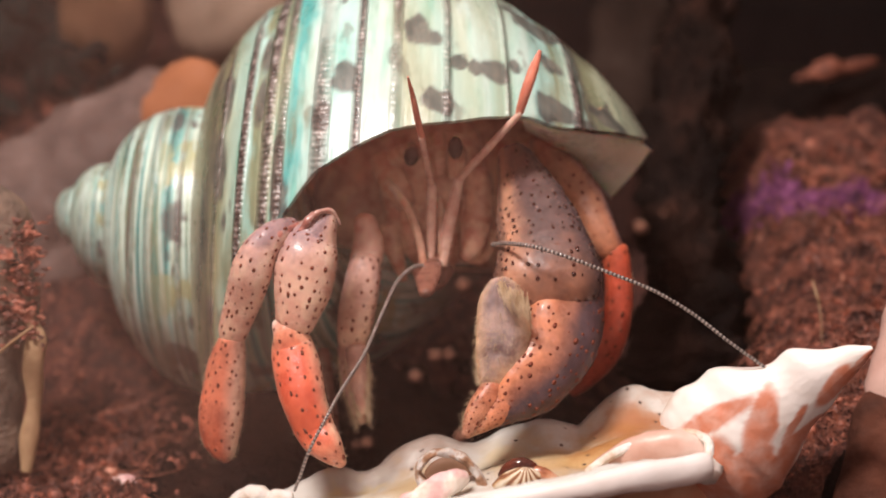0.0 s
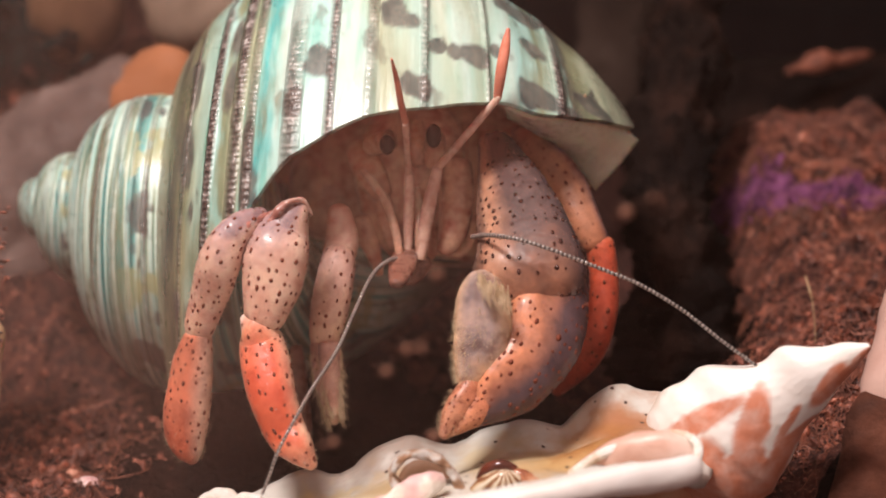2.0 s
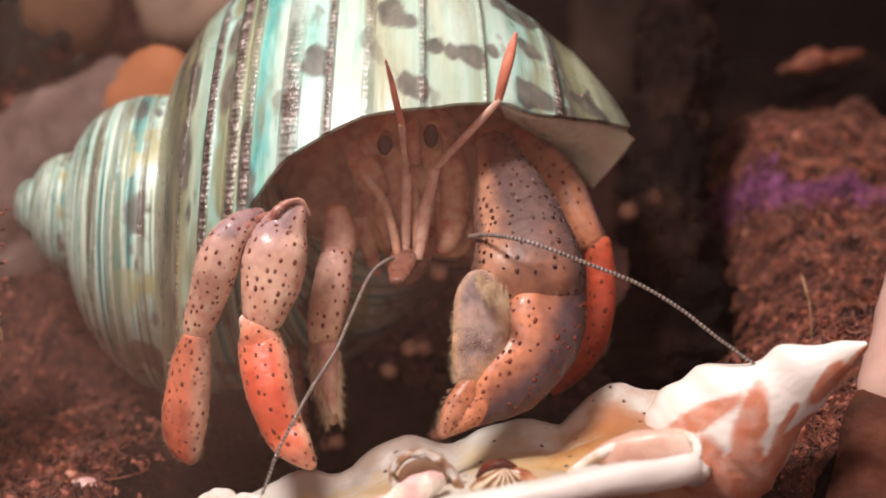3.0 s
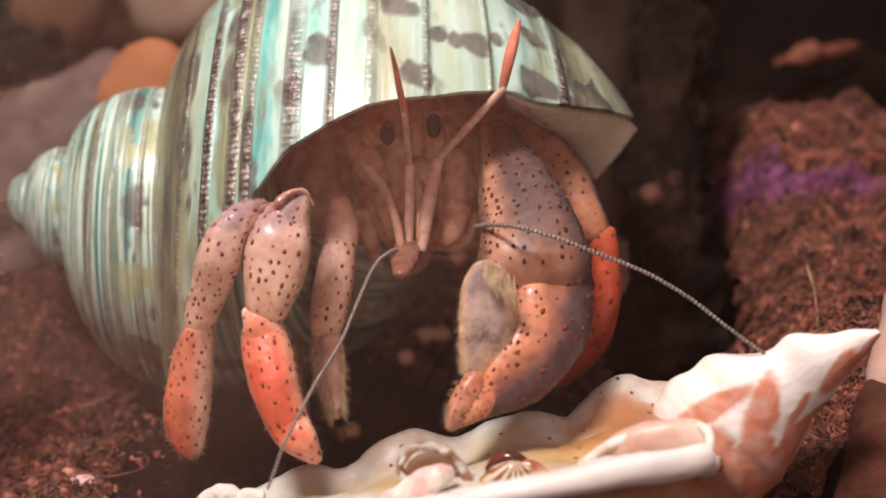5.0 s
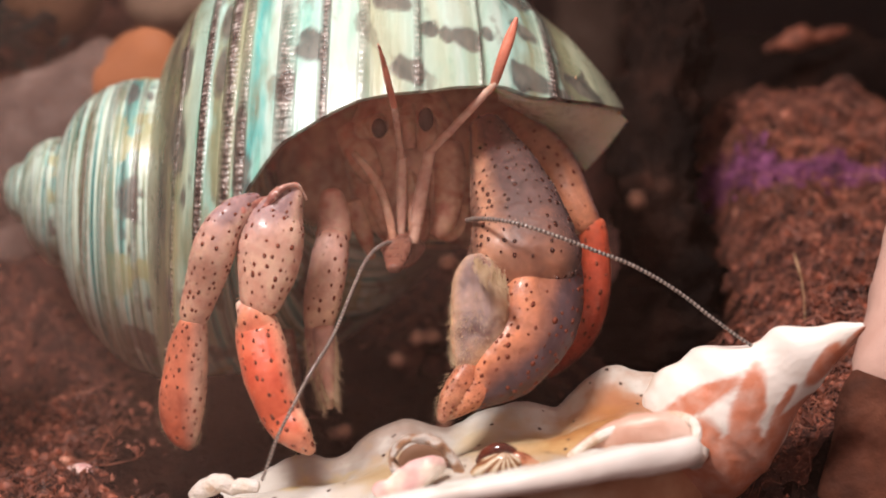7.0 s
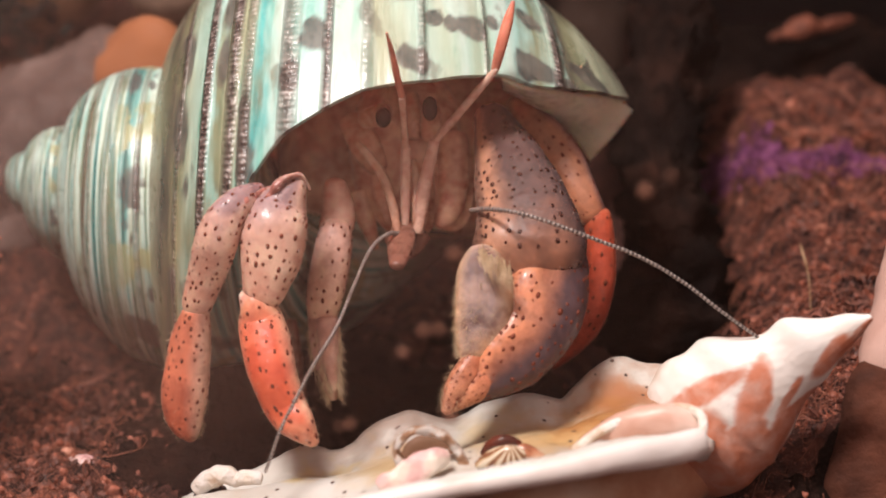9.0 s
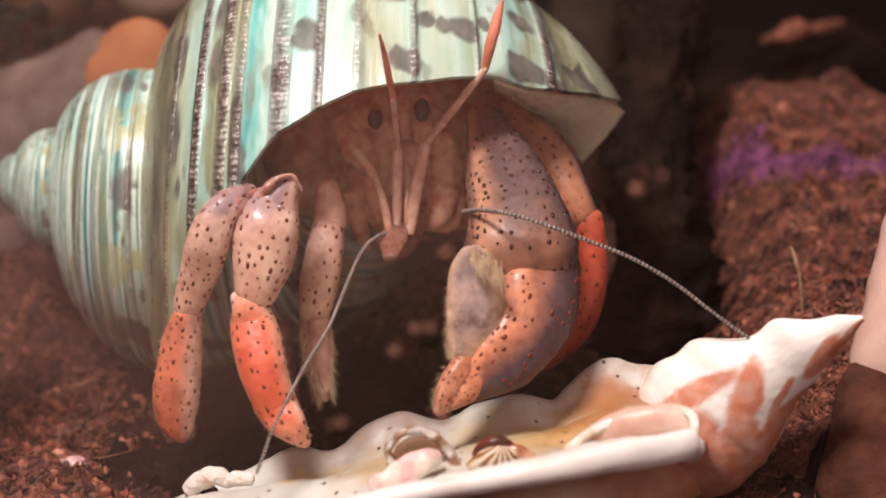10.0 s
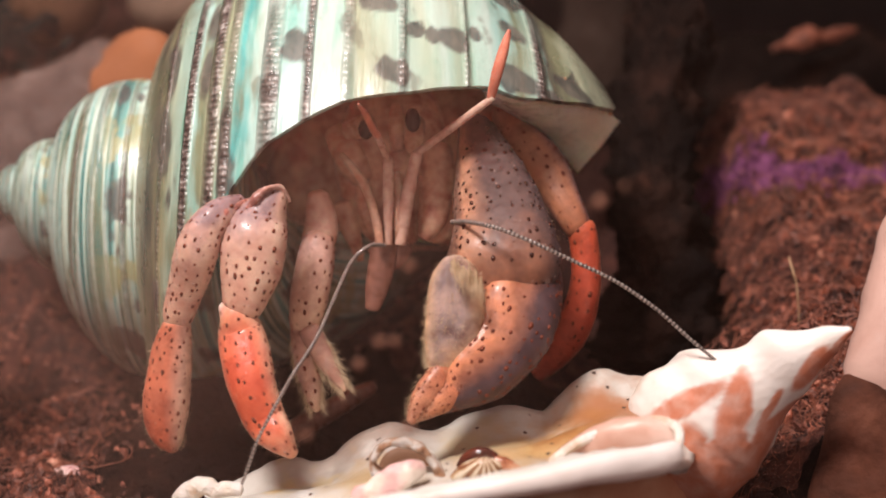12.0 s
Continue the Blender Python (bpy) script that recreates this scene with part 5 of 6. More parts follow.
build_dish()
limb("rim_nodule", [(-24.05, -26.88, 3.98, 0.67, 0.56), (-22.76, -27.03, 5.16, 0.94, 0.78), (-21.36, -27.34, 5.81, 1.00, 0.77), (-20.14, -27.51, 5.28, 0.66, 0.55)], m_rimwhite, "knobby white rim", conch, seed=54, bumpy=0.5, fine=0.2)
limb("rim_nodule", [(-20.25, -27.62, 4.97, 0.50, 0.50), (-19.09, -27.90, 5.72, 0.72, 0.61), (-17.76, -27.93, 5.61, 0.55, 0.50)], m_rimwhite, "knobby white rim", conch, seed=55, bumpy=0.5, fine=0.2)
limb("lip_roll", [(22.78, -41.82, 16.27, 1.29, 0.99), (20.46, -42.91, 16.14, 1.48, 1.18), (16.20, -44.91, 16.45, 1.31, 1.16), (11.75, -46.09, 16.06, 1.16, 1.16), (5.59, -46.45, 14.96, 0.96, 1.06), (-1.16, -46.80, 13.87, 0.87, 1.06), (-8.92, -46.40, 11.88, 0.87, 1.07), (-16.65, -43.34, 8.35, 0.80, 0.90)], m_white, "thick white rolled lip", conch, seed=50, bumpy=0.2)
limb("outer_wall", [(23.73, -24.45, 5.00, 3.95, 3.83), (16.18, -29.93, 4.32, 3.93, 3.83), (6.18, -34.14, 4.30, 3.30, 3.52), (-4.48, -34.72, 2.52, 2.98, 3.20)], m_rusty, "rusty striped outer wall", conch, seed=52)
limb("fold", [(13.42, -35.64, 13.23, 0.63, 0.60), (15.92, -35.77, 14.43, 1.25, 1.00), (18.95, -36.18, 15.42, 1.60, 1.30), (21.72, -36.61, 15.73, 1.55, 1.30), (23.19, -37.29, 15.26, 0.92, 0.90)], m_fold, "pinkish inner fold", conch, seed=51, bumpy=0.2, fine=0.06)
limb("fold_rim", [(12.30, -37.48, 13.44, 0.36, 0.41), (13.63, -37.16, 14.41, 0.41, 0.41), (15.22, -36.42, 15.08, 0.46, 0.41), (17.17, -36.15, 15.91, 0.36, 0.36), (19.33, -35.91, 16.64, 0.31, 0.31), (21.93, -36.31, 17.04, 0.36, 0.36), (23.41, -37.45, 16.78, 0.41, 0.41), (23.56, -38.71, 16.13, 0.40, 0.40), (23.09, -39.90, 15.70, 0.35, 0.40)], m_rimwhite, "cream crusted rim of the fold", conch, seed=53, bumpy=0.3)


# rusty flames on the spire: centre, half width, half height, lean
RUST = (((28.5, -29.0, 6.5), 6.5, 3.6, 0.35), ((32.3, -28.6, 10.5), 1.3, 3.6, -0.5), ((34.5, -29.0, 14.0), 3.2, 1.0, 0.7), ((25.63, -29.38, 15.70), 3.4, 1.3, 0.55), ((24.02, -29.72, 14.68), 2.4, 1.0, 0.4), ((29.65, -29.76, 14.53), 1.7, 4.4, -0.25), ((28.82, -29.93, 10.79), 2.0, 3.2, -0.4), ((36.45, -29.32, 19.14), 1.1, 2.4, -0.5), ((38.54, -29.89, 20.63), 2.6, 0.9, 0.55), ((33.03, -29.60, 15.04), 0.5, 2.2, -0.5), ((25.31, -31.17, 10.20), 2.2, 4.0, -0.1), ((39.76, -30.26, 22.71), 1.2, 0.5, 0.6), ((27.04, -30.80, 8.12), 4.2, 2.6, 0.3), ((30.27, -30.01, 10.53), 1.6, 1.2, 0.4))


def build_spire():
    rows = catmull([(21.13, -21.00, 2.66, 2.54, 2.08), (23.36, -23.26, 5.41, 5.56, 4.31), (25.39, -25.40, 8.54, 6.68, 5.29), (27.33, -25.63, 11.07, 6.53, 5.20), (29.81, -25.83, 13.68, 5.39, 4.51), (32.58, -26.94, 16.76, 3.86, 3.37), (35.18, -28.19, 19.38, 2.68, 2.47), (37.91, -29.49, 21.84, 1.48, 1.38), (40.03, -30.61, 23.57, 0.31, 0.31)], 24)
    pts, stain = [], []
    n = 120
    up = Vector((0.0, 0.309, 0.951))
    for j, r in enumerate(rows):
        p = Vector(r[:3])
        a, b = rows[max(j - 1, 0)], rows[min(j + 1, len(rows) - 1)]
        t = (Vector(b[:3]) - Vector(a[:3])).normalized()
        side = -t.cross(VIEW).normalized()
        depth = VIEW.copy()
        s = j / (len(rows) - 1)
        ring = []
        for i in range(n):
            an = 2 * math.pi * i / n
            k = 1 + 0.025 * math.sin(s * 26 + an)
            for ks, kh, wide in ((0.39, 0.16, 0.06), (0.525, 0.30, 0.08), (0.745, 0.36, 0.062), (0.925, 0.2, 0.05)):
                for turn in (0.1, 1.1, -1.0, 3.0, 4.2):
                    da = math.atan2(math.sin(an - turn), math.cos(an - turn))
                    k += (kh if turn == 0.1 else kh * 0.3) * math.exp(-((s - ks) / wide) ** 2 - (da / 0.75) ** 2)
            c = Vector((math.cos(an) * 2, math.sin(an) * 2, s * 8))
            k += 0.02 * noise.noise(c) + 0.012 * noise.noise(c * 4)
            q = p + side * (r[3] * math.cos(an) * k) + depth * (r[4] * math.sin(an) * k)
            ring.append(q)
            red = 0.0
            for at, wx, wz, lean in RUST:
                d = q - Vector(at)
                dx, dz = d.x, d.dot(up)
                if wx > wz:
                    dz -= lean * dx
                else:
                    dx += lean * dz
                edge = 1 + 0.5 * noise.noise(q * 0.4) + 0.2 * noise.noise(q * 1.6)
                red = max(red, min(max((1.1 - ((dx / wx) ** 2 + (dz / wz) ** 2) * edge) * 2.2, 0), 1))
            stain.append(red ** 0.8 if depth.dot(q - p) > 0 else 0.5)
        pts.append(ring)
    bm = grid_mesh(pts, closed_u=True, caps=True)
    layer = bm.verts.layers.float.new("rust")
    bm.verts.ensure_lookup_table()
    for v, c in zip(bm.verts, stain):
        v[layer] = c
    return part("spire", bm, m_conch, conch, "knobbed white spire with rusty orange flames")


build_spire()

# things lying in the shell
peel = thing("dried_peel", (-1.01, -33.32, 10.06), "curled brown dried peel lying in the seashell", "peel")
limb("curl", [(-3.74, -36.04, 11.39, 0.36, 0.83), (-4.04, -35.93, 12.70, 0.47, 0.93), (-3.21, -35.73, 13.97, 0.47, 1.03), (-1.66, -35.59, 14.41, 0.47, 1.03), (0.16, -35.56, 13.83, 0.52, 1.04), (1.45, -35.96, 12.60, 0.57, 0.93), (2.18, -36.17, 10.99, 0.42, 0.73)], m_peel, "", peel, seed=60, bumpy=0.9, fine=0.55)
flake = thing("pink_flake", (-1.25, -36.28, 10.64), "pale pink flake of shell lying in the seashell", "shell flake")
limb("flake", [(-5.29, -39.43, 10.58, 0.99, 0.49), (-3.26, -39.05, 11.74, 1.22, 0.55), (-1.12, -38.77, 12.61, 1.29, 0.61), (0.51, -37.67, 12.75, 0.64, 0.37)], m_pinkish, "", flake, seed=61, bumpy=0.5, fine=0.3)
limb("inside", [(-3.28, -33.32, 10.06, 0.74, 0.42), (-2.22, -32.93, 11.27, 1.06, 0.48), (-0.32, -32.86, 11.47, 1.06, 0.48), (1.27, -33.26, 10.26, 0.74, 0.42)], m_brown_stone, "olive-brown inside of the peel", peel, seed=66)
snail = thing("small_snail", (6.28, -36.04, 11.39), "small glossy dark-brown snail shell with cream stripes", "snail shell")
limb("cap", [(4.04, -36.24, 12.39, 0.47, 0.52), (4.85, -36.51, 13.20, 0.77, 0.77), (5.97, -36.67, 13.67, 0.77, 0.77), (7.10, -36.75, 13.43, 0.51, 0.51)], m_snail_cap, "glossy dark-brown top", snail, seed=62)
limb("underside", [(3.38, -37.92, 12.07, 0.36, 0.36), (4.60, -38.11, 12.79, 0.77, 0.61), (6.12, -38.18, 13.21, 0.92, 0.66), (7.27, -37.85, 12.94, 0.72, 0.56)], m_snail, "cream and olive rays", snail, seed=63)
limb("flank", [(7.00, -36.90, 13.28, 0.51, 0.57), (8.12, -37.23, 12.92, 0.72, 0.72), (9.76, -37.45, 12.24, 0.26, 0.31)], m_snail_flank, "orange-brown flank", snail, seed=64)

# ---- driftwood beside the seashell ----
drift = thing("driftwood", (45.43, -26.92, 3.88), "smooth pinkish driftwood with shade painted brown underneath", "driftwood")
limb("upper_wood", [(53.23, -10.26, 26.01, 5.76, 4.11), (51.22, -13.98, 21.05, 5.81, 4.30), (49.18, -17.55, 16.54, 5.74, 4.25), (47.80, -19.57, 13.54, 5.59, 3.54), (47.34, -20.03, 12.13, 4.79, 2.51)], m_wood, "smooth pinkish top", drift, seed=70, bumpy=0.05)
# the brown of this piece paints the driftwood's shadow side
limb("lower_wood", [(50.29, -16.11, 14.48, 3.48, 1.74), (47.20, -20.77, 11.47, 5.46, 2.62), (45.76, -23.37, 8.32, 5.97, 2.93), (44.54, -26.57, 4.94, 6.12, 3.12), (44.21, -28.29, -0.36, 6.24, 3.34)], m_wood_shade, "underside painted brown for shade", drift, seed=71, bumpy=0.12)

# ---- rotten branch at the other side ----
branch = thing("rotten_branch", (-50.47, -18.43, 4.10), "rotten dark branch with peat crumbs and a straw stem", "branch")
limb("bark", [(-53.26, -5.56, 30.78, 2.39, 2.99), (-52.54, -7.11, 29.25, 3.92, 3.68), (-52.30, -8.17, 25.97, 4.40, 3.92), (-51.88, -10.95, 20.65, 4.14, 3.90), (-52.65, -13.14, 13.91, 3.43, 3.55), (-53.25, -15.15, 4.49, 3.92, 3.57)], m_bark, "dark flaking bark", branch, seed=80, bumpy=0.38)
limb("stem", [(-47.90, -13.34, 19.76, 0.58, 0.70), (-46.80, -14.95, 18.06, 1.10, 0.81), (-47.03, -15.93, 15.03, 1.16, 0.81), (-47.08, -16.09, 11.32, 0.82, 0.76), (-47.60, -17.35, 7.43, 0.93, 0.70), (-47.90, -18.43, 4.10, 0.70, 0.64)], m_straw, "yellowish rotten straw stem", branch, seed=81, bumpy=0.35)
limb("straw", [(-51.99, -17.79, 15.77, 0.14, 0.14), (-48.83, -17.98, 18.43, 0.17, 0.17), (-46.04, -18.34, 20.57, 0.14, 0.14)], m_straw, "thin dry straw", branch, seed=82)


def build_crust():
    """Crumbs of peat caked on the branch."""
    rnd = random.Random(31)
    a, b = Vector((-47.61, -11.09, 29.94)), Vector((-46.99, -15.97, 18.15))
    bm = bmesh.new()
    for i in range(380):
        t = rnd.random()
        c = a.lerp(b, t) + Vector((rnd.gauss(-0.6, 1.3), rnd.gauss(0, 1.0), rnd.gauss(0, 0.5)))
        made = bmesh.ops.create_icosphere(bm, subdivisions=1, radius=0.2 * rnd.lognormvariate(0, 0.5))["verts"]
        for v in made:
            v.co = Vector((v.co.x * 1.3, v.co.y, v.co.z * 0.8)) * rnd.uniform(0.7, 1.3) + c
    return part("crust", bm, m_crumb, branch, "caked crumbs of peat", kind="stuff")


build_crust()

# ---- far stones, moss and leaves ----
def stone(name, c, r, mat, label, seed):
    return tagged(part(name, blob(c, *r, bump=0.3, scale=0.11, seed=seed, fine=0.05), mat, label=label), category="stone")


stone("orange_stone", (-38.59, 37.38, 30.08), (8.6, 5.5, 7.8), m_orange_stone, "smooth orange stone on the bedding", 1)
stone("tan_stone", (-39.55, 77.69, 37.73), (9.5, 9, 9), m_tan_stone, "rounded tan stone behind the crab", 2)
stone("brown_stone", (-58.36, 77.38, 38.58), (7.5, 8, 9.5), m_brown_stone, "brown mottled stone behind the crab", 3)
stone("dark_stone", (-74.06, 96.14, 26.65), (17, 12, 10), m_green, "dark greenish stone in the shade", 4)
m_rock = plain("dusty_rock", [(0.3, (0.055, 0.032, 0.027)), (0.5, (0.105, 0.066, 0.055)), (0.7, (0.17, 0.115, 0.10))], 110, 0.85, 0.8, 0.0008)
rock = tagged(part("brown_rock", loft(rounded([(-84.26, 27.57, 4.22, 11.59, 9.00), (-73.39, 31.23, 7.97, 12.86, 12.00), (-60.76, 35.21, 12.55, 13.52, 13.00), (-51.07, 39.13, 17.22, 14.11, 14.00), (-42.98, 43.63, 20.58, 14.30, 14.00), (-33.83, 47.56, 22.11, 12.20, 12.00)]), n=40, bump=0.16, seed=91, fine=0.06), m_rock, label="broad dusty brown rock behind the shell"), category="rock")
# upright shape added to stand in for a hazy brown patch
column = tagged(part("back_column", loft(rounded([(33.06, 118.13, 45.79, 6.89, 4.92), (28.14, 109.48, 35.33, 7.15, 4.83), (25.26, 100.65, 24.35, 6.27, 4.56), (23.11, 93.33, 11.53, 5.64, 4.32)]), n=28, bump=0.3, seed=95, fine=0.12), m_column, label="upright brown shape added at the back of the tank"), category="log")
# slab added to darken the shaded gap beside the crab
bark = tagged(part("dark_filler", loft(rounded([(32.99, 62.34, 44.13, 4.03, 4.50), (31.88, 51.40, 36.43, 4.36, 5.00), (29.29, 39.23, 28.16, 5.09, 5.50), (28.08, 29.46, 20.84, 5.22, 5.50), (27.72, 21.06, 14.46, 5.49, 5.50), (28.29, 14.69, 7.84, 6.63, 5.00), (28.90, 10.18, 3.73, 7.14, 4.00)]), n=48, sub=10, bump=0.55, seed=98, fine=0.45), m_shade_dark, label="near-black slab added behind the crab to fill a shaded hollow"), category="bark")
# near-black colour paints the unlit back corner onto this added mound
tagged(part("unlit_mound", blob((62, 90, 9), 36, 13, 18, bump=0.3, scale=0.09, seed=9, fine=0.12), m_shade_dark, label="mound at the back, near-black to paint an unlit corner"), category="soil")
leaf = tagged(part("grass_blade", loft([(41.75, 106.06, 37.75, 1.53, 0.29), (41.37, 103.70, 30.50, 1.72, 0.29), (40.89, 102.23, 25.97, 1.24, 0.29), (40.61, 101.05, 22.34, 0.29, 0.10)], n=10, seed=96), m_green_leaf, label="dark green leaf blade hanging at the back"), category="leaf")
strip = tagged(part("bark_strip", loft(rounded([(51.08, 75.36, 27.41, 0.78, 0.86), (55.41, 77.76, 28.34, 1.48, 1.22), (59.79, 79.85, 28.28, 1.23, 1.23), (64.24, 82.15, 28.89, 0.62, 0.71)]), n=18, bump=0.9, seed=97, fine=0.5), m_fibre, label="reddish strip of bark on the bedding"), category="bark")


def build_leaves():
    """A low plant of small dark leaves beside the stones."""
    rnd = random.Random(44)
    plant = thing("dark_plant", (-66.02, 60.82, 24.68), "low plant with small dark green leaves", "plant")
    for _ in range(90):
        c = Vector((-66.02 + rnd.gauss(-4, 7), 60.82 + rnd.gauss(0, 4), 33.68 + rnd.gauss(0, 5)))
        d = Vector((rnd.gauss(0, 1), rnd.gauss(-0.3, 0.6), rnd.gauss(0.3, 0.7))).normalized() * rnd.uniform(2.0, 4.0)
        rows = [(*(c - d), 0.2, 0.1), (*(c - d * 0.3), rnd.uniform(0.9, 1.5), 0.14), (*(c + d * 0.4 + Vector((0, 0, 0.4))), rnd.uniform(0.7, 1.1), 0.12), (*(c + d), 0.1, 0.06)]
        part("leaf", loft(rows, n=8, sub=3), m_green, plant)


build_leaves()


def build_moss():
    """A loose band of dyed moss: small crumbs heaped along a line."""
    rnd = random.Random(12)
    line = catmull([(35.5, 41.0, 0), (37.9, 35.9, 0), (40.2, 29.0, 0), (43.3, 23.4, 0), (46.9, 23.6, 0), (50.9, 25.2, 0), (55.2, 24.0, 0), (60, 23.8, 0), (66, 23.8, 0)], 12)
    verts, faces = [], []
    for _ in range(3000):
        t = rnd.random()
        c = Vector(line[int(t * (len(line) - 1))]) + Vector((rnd.gauss(0, 0.7), 4.0 + rnd.gauss(0, 1.2), 0))
        h = 0.9 * (0.5 + 0.5 * noise.noise(Vector((c.x * 0.35, 0, 0)))) * sstep(0, 0.15, t)
        c.z = ground_height(c.x, c.y) + max(h, 0) * rnd.random() + 0.1
        s = 0.34 * rnd.lognormvariate(0, 0.4)
        k = len(verts)
        e = Euler((rnd.uniform(0, 6), rnd.uniform(0, 6), rnd.uniform(0, 6))).to_matrix()
        for d in ((1.4, 0, 0), (-1.4, 0, 0), (0, 0.7, 0), (0, -0.7, 0), (0, 0, 0.6), (0, 0, -0.6)):
            verts.append(c + e @ (Vector(d) * s))
        for i, j, l in ((0, 2, 4), (2, 1, 4), (1, 3, 4), (3, 0, 4), (2, 0, 5), (1, 2, 5), (3, 1, 5), (0, 3, 5)):
            faces.append((k + i, k + j, k + l))
    ob = part("moss_clump", raw(verts, faces), m_purple, label="loose purple dyed moss strewn on the bedding", kind="stuff")
    return tagged(ob, category="moss")


build_moss()

# a lone fibre standing up, and a pink chip on the bedding
hair_up = thing("upright_fibre", (40.68, -5.42, 11.80), "thin tan fibre standing upright in the bedding", "fibre")
limb("strand", [(40.68, -5.42, 11.80, 0.06, 0.06), (40.56, -4.18, 15.62, 0.06, 0.06), (40.53, -2.47, 17.64, 0.07, 0.07), (40.16, -2.01, 19.06, 0.14, 0.11), (39.88, -0.56, 20.28, 0.04, 0.04)], m_straw, "", hair_up, seed=90)
chip = tagged(part("pink_chip", blob((-38.02, -15.20, 1.11), 1.5, 1.1, 0.7, bump=0.35, scale=0.8, seed=5), m_pinkish, label="small pale pink chip on the peat"), category="chip")


def motions():
    """Key the feelers and the palp."""
    def swing(ob, pivot, parent_origin, rows):
        walk(ob, [(t, Matrix.Translation((pivot - parent_origin) * MM) @ Matrix.Rotation(radians(a), 4, VIEW) @ Matrix.Rotation(radians(b), 4, "X")) for t, a, b in rows])
    base = ORIGIN[crab.name]
    swing(stalk_l, PIVOT_L, base, STALK_L)
    swing(tip_l, ELBOW_L, PIVOT_L, TIP_L)
    swing(stalk_r, PIVOT_R, base, STALK_R)
    swing(tip_r, ELBOW_R, PIVOT_R, TIP_R)
    swing(palp, PALP, base, PALP_ROWS)
    swing(pincer, KNEE, HIP, HIND_ROWS)
    swing(far_leg, FOOT, base, FAR_ROWS)
    swing(arm, SHOULDER, base, CLAW_ROWS)
    swing(claw, SHOULDER, base, CLAW_ROWS)
    swing(whip_right, Vector((3.02, -17.45, 29.79)), base, WHIP_ROWS)


# seconds, degrees about the viewing line, degrees of nod towards the viewer
STALK_L = [(0.00, 4.4, 0.0), (1.00, 4.7, 0.0), (1.50, 3.0, 0.0), (2.00, -4.9, 0.0), (2.50, -2.2, 0.0), (3.00, -2.9, 0.0), (5.50, 0.0, 0.0), (6.50, 2.5, 0.0), (7.00, 0.9, 0.0), (9.00, -3.1, 0.0), (9.50, -4.2, 0.0), (10.50, -1.2, 0.0), (11.00, -1.5, 0.0), (11.30, -0.2, 0.0), (11.40, 0.0, 4.0), (11.50, 3.0, 75.0), (11.60, 6.0, 126.0), (11.70, 6.0, 122.0), (11.80, 5.0, 106.0), (11.90, 4.0, 34.0), (12.00, 3.0, 18.0)]
TIP_L = [(0.00, -4.9, 0.0), (1.00, -6.0, 0.0), (1.50, -2.1, 0.0), (2.00, 3.6, 0.0), (2.50, 2.2, 0.0), (3.00, 3.9, 0.0), (5.50, 0.0, 0.0), (6.50, -1.0, 0.0), (7.00, 0.6, 0.0), (9.00, 4.0, 0.0), (9.50, 4.8, 0.0), (10.50, 0.4, 0.0), (11.00, 3.6, 0.0), (11.30, 1.5, 0.0), (11.50, 0.0, -6.0), (11.60, 0.0, -10.0), (11.70, 0.0, -6.0), (11.80, 0.0, 6.0), (12.00, 0.0, 6.0)]
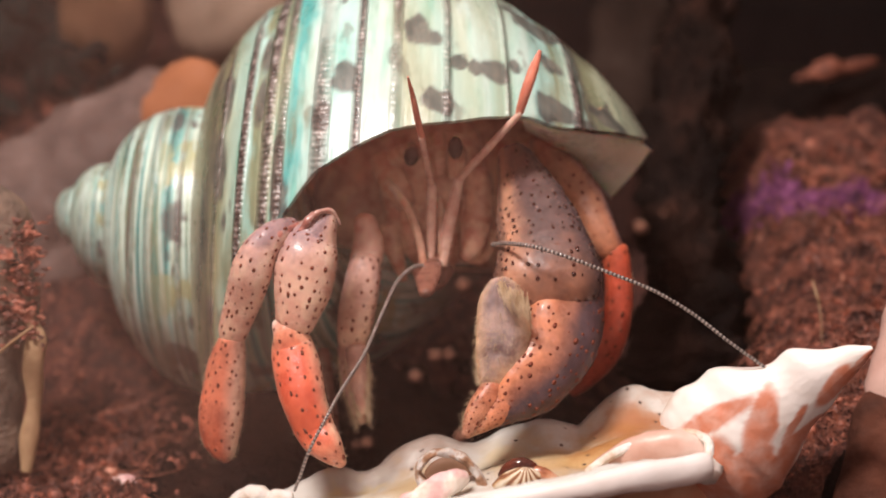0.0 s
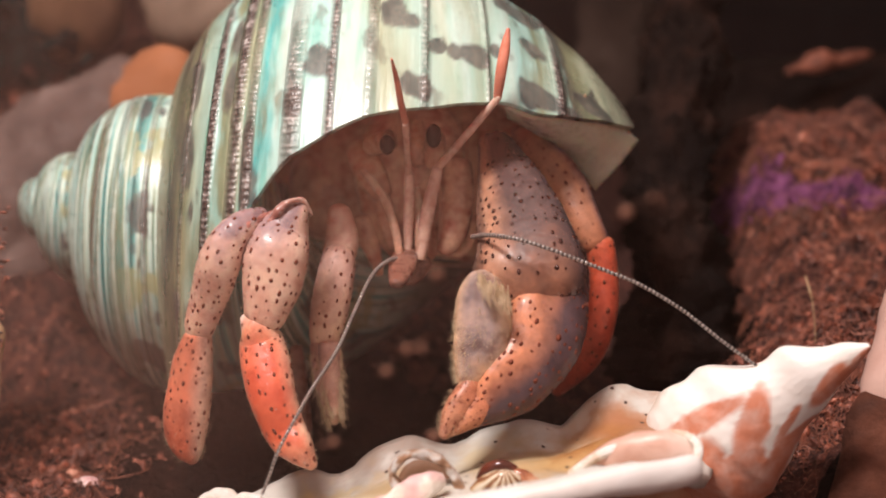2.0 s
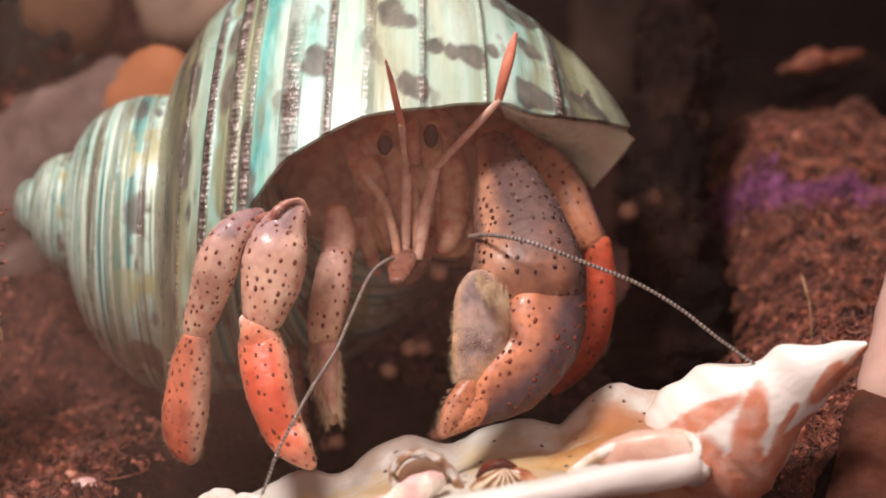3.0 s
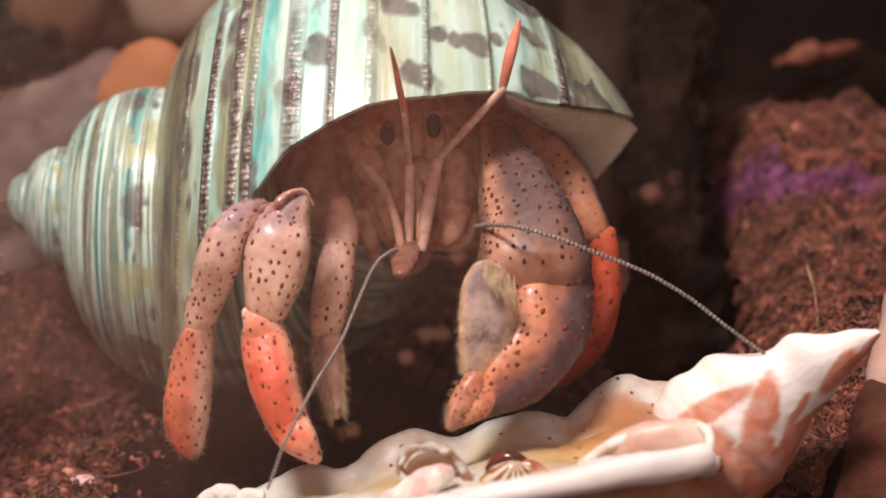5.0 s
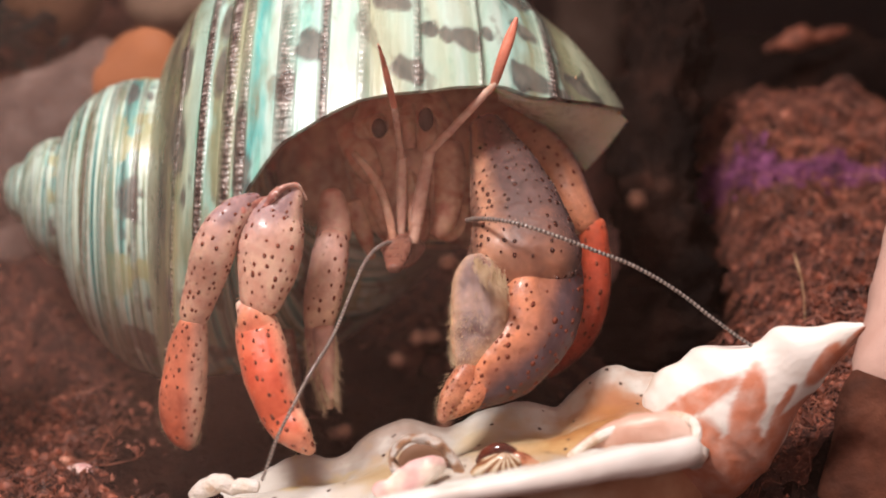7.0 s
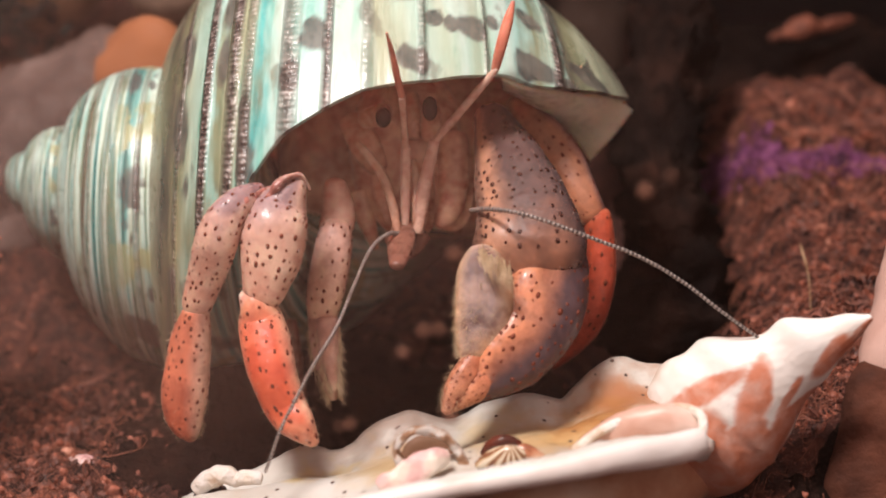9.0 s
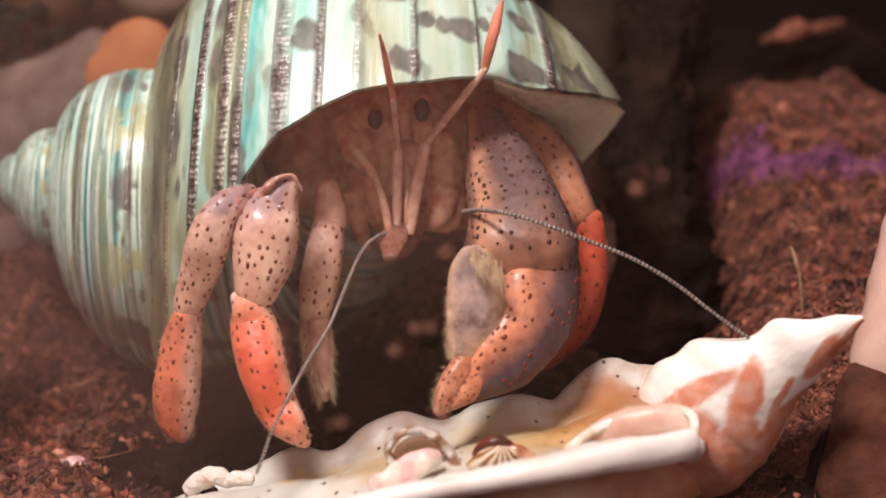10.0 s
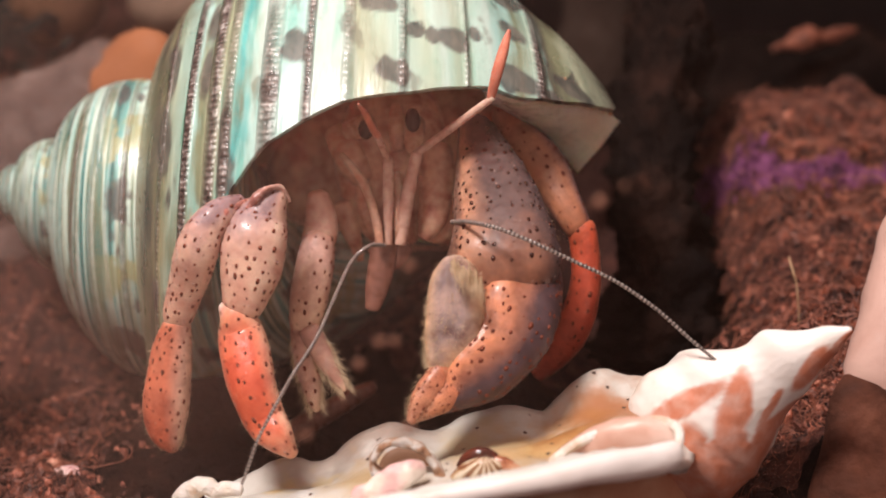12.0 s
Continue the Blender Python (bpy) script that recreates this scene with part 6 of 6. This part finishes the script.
STALK_R = [(0.00, -1.0, 0.0), (0.50, -2.1, 0.0), (1.00, -7.2, 0.0), (1.50, -2.4, 0.0), (2.00, 1.0, 0.0), (2.50, -2.6, 0.0), (3.00, -1.8, 0.0), (5.00, -1.3, 0.0), (5.50, 0.0, 0.0), (6.50, -3.8, 0.0), (7.00, -1.9, 0.0), (9.00, 1.3, 0.0), (9.50, 3.7, 0.0), (10.00, 3.3, 0.0), (10.50, 6.2, 0.0), (11.00, 0.2, 0.0), (11.30, 0.0, 0.0), (11.40, 0.0, 0.0), (11.50, -11.0, 35.0), (11.60, -46.0, 35.0), (11.70, -38.0, 35.0), (11.80, -30.0, 20.0), (11.90, -20.0, 0.0), (12.00, -13.0, 0.0)]
TIP_R = [(0.00, -0.9, 0.0), (0.50, 3.7, 0.0), (1.00, 6.7, 0.0), (1.50, 0.2, 0.0), (2.00, 6.7, 0.0), (2.50, 5.1, 0.0), (3.00, 3.6, 0.0), (5.00, 3.9, 0.0), (5.50, 0.0, 0.0), (6.50, 2.6, 0.0), (7.00, -0.8, 0.0), (9.00, 0.2, 0.0), (9.50, -2.7, 0.0), (10.00, -1.2, 0.0), (10.50, -2.6, 0.0), (11.00, 0.2, 0.0), (11.30, 1.5, 0.0), (11.40, 1.5, 0.0), (11.50, -26.0, 0.0), (11.60, -26.0, 0.0), (11.70, 5.0, 0.0), (11.80, 10.0, 0.0), (11.90, 11.0, 0.0), (12.00, 14.0, 0.0)]
PALP_ROWS = [(0.00, 8.0, -62.0), (1.00, 2.0, -60.0), (2.00, 0.0, -64.0), (3.00, 4.0, -66.0), (5.00, 2.0, -64.0), (5.50, 0.0, -62.0), (6.50, 4.0, -66.0), (7.00, 4.0, -64.0), (9.00, 2.0, -58.0), (10.00, 6.0, -66.0), (10.50, 4.0, -60.0), (11.00, -6.0, -40.0), (11.40, -4.0, -8.0), (11.60, -8.0, 0.0), (12.00, -6.0, -4.0)]
HIND_ROWS = [(0.00, 0.0, 0.0), (11.00, 0.0, 0.0), (11.30, 4.0, 0.0), (11.50, 22.0, 0.0), (11.75, 28.0, 0.0), (12.00, 24.0, 0.0)]
FAR_ROWS = [(0.00, 66.0, 0.0), (11.30, 66.0, 0.0), (11.40, 4.0, 0.0), (11.60, 0.0, 0.0), (12.00, 2.0, 0.0)]
CLAW_ROWS = [(0.00, 0.0, 0.0), (11.50, 0.0, 0.0), (11.80, -1.8, 0.0), (12.00, -2.4, 0.0)]
WHIP_ROWS = [(0.00, 0.0, 0.0), (11.30, 0.0, 0.0), (11.60, -3.0, 0.0), (12.00, -4.2, 0.0)]

motions()
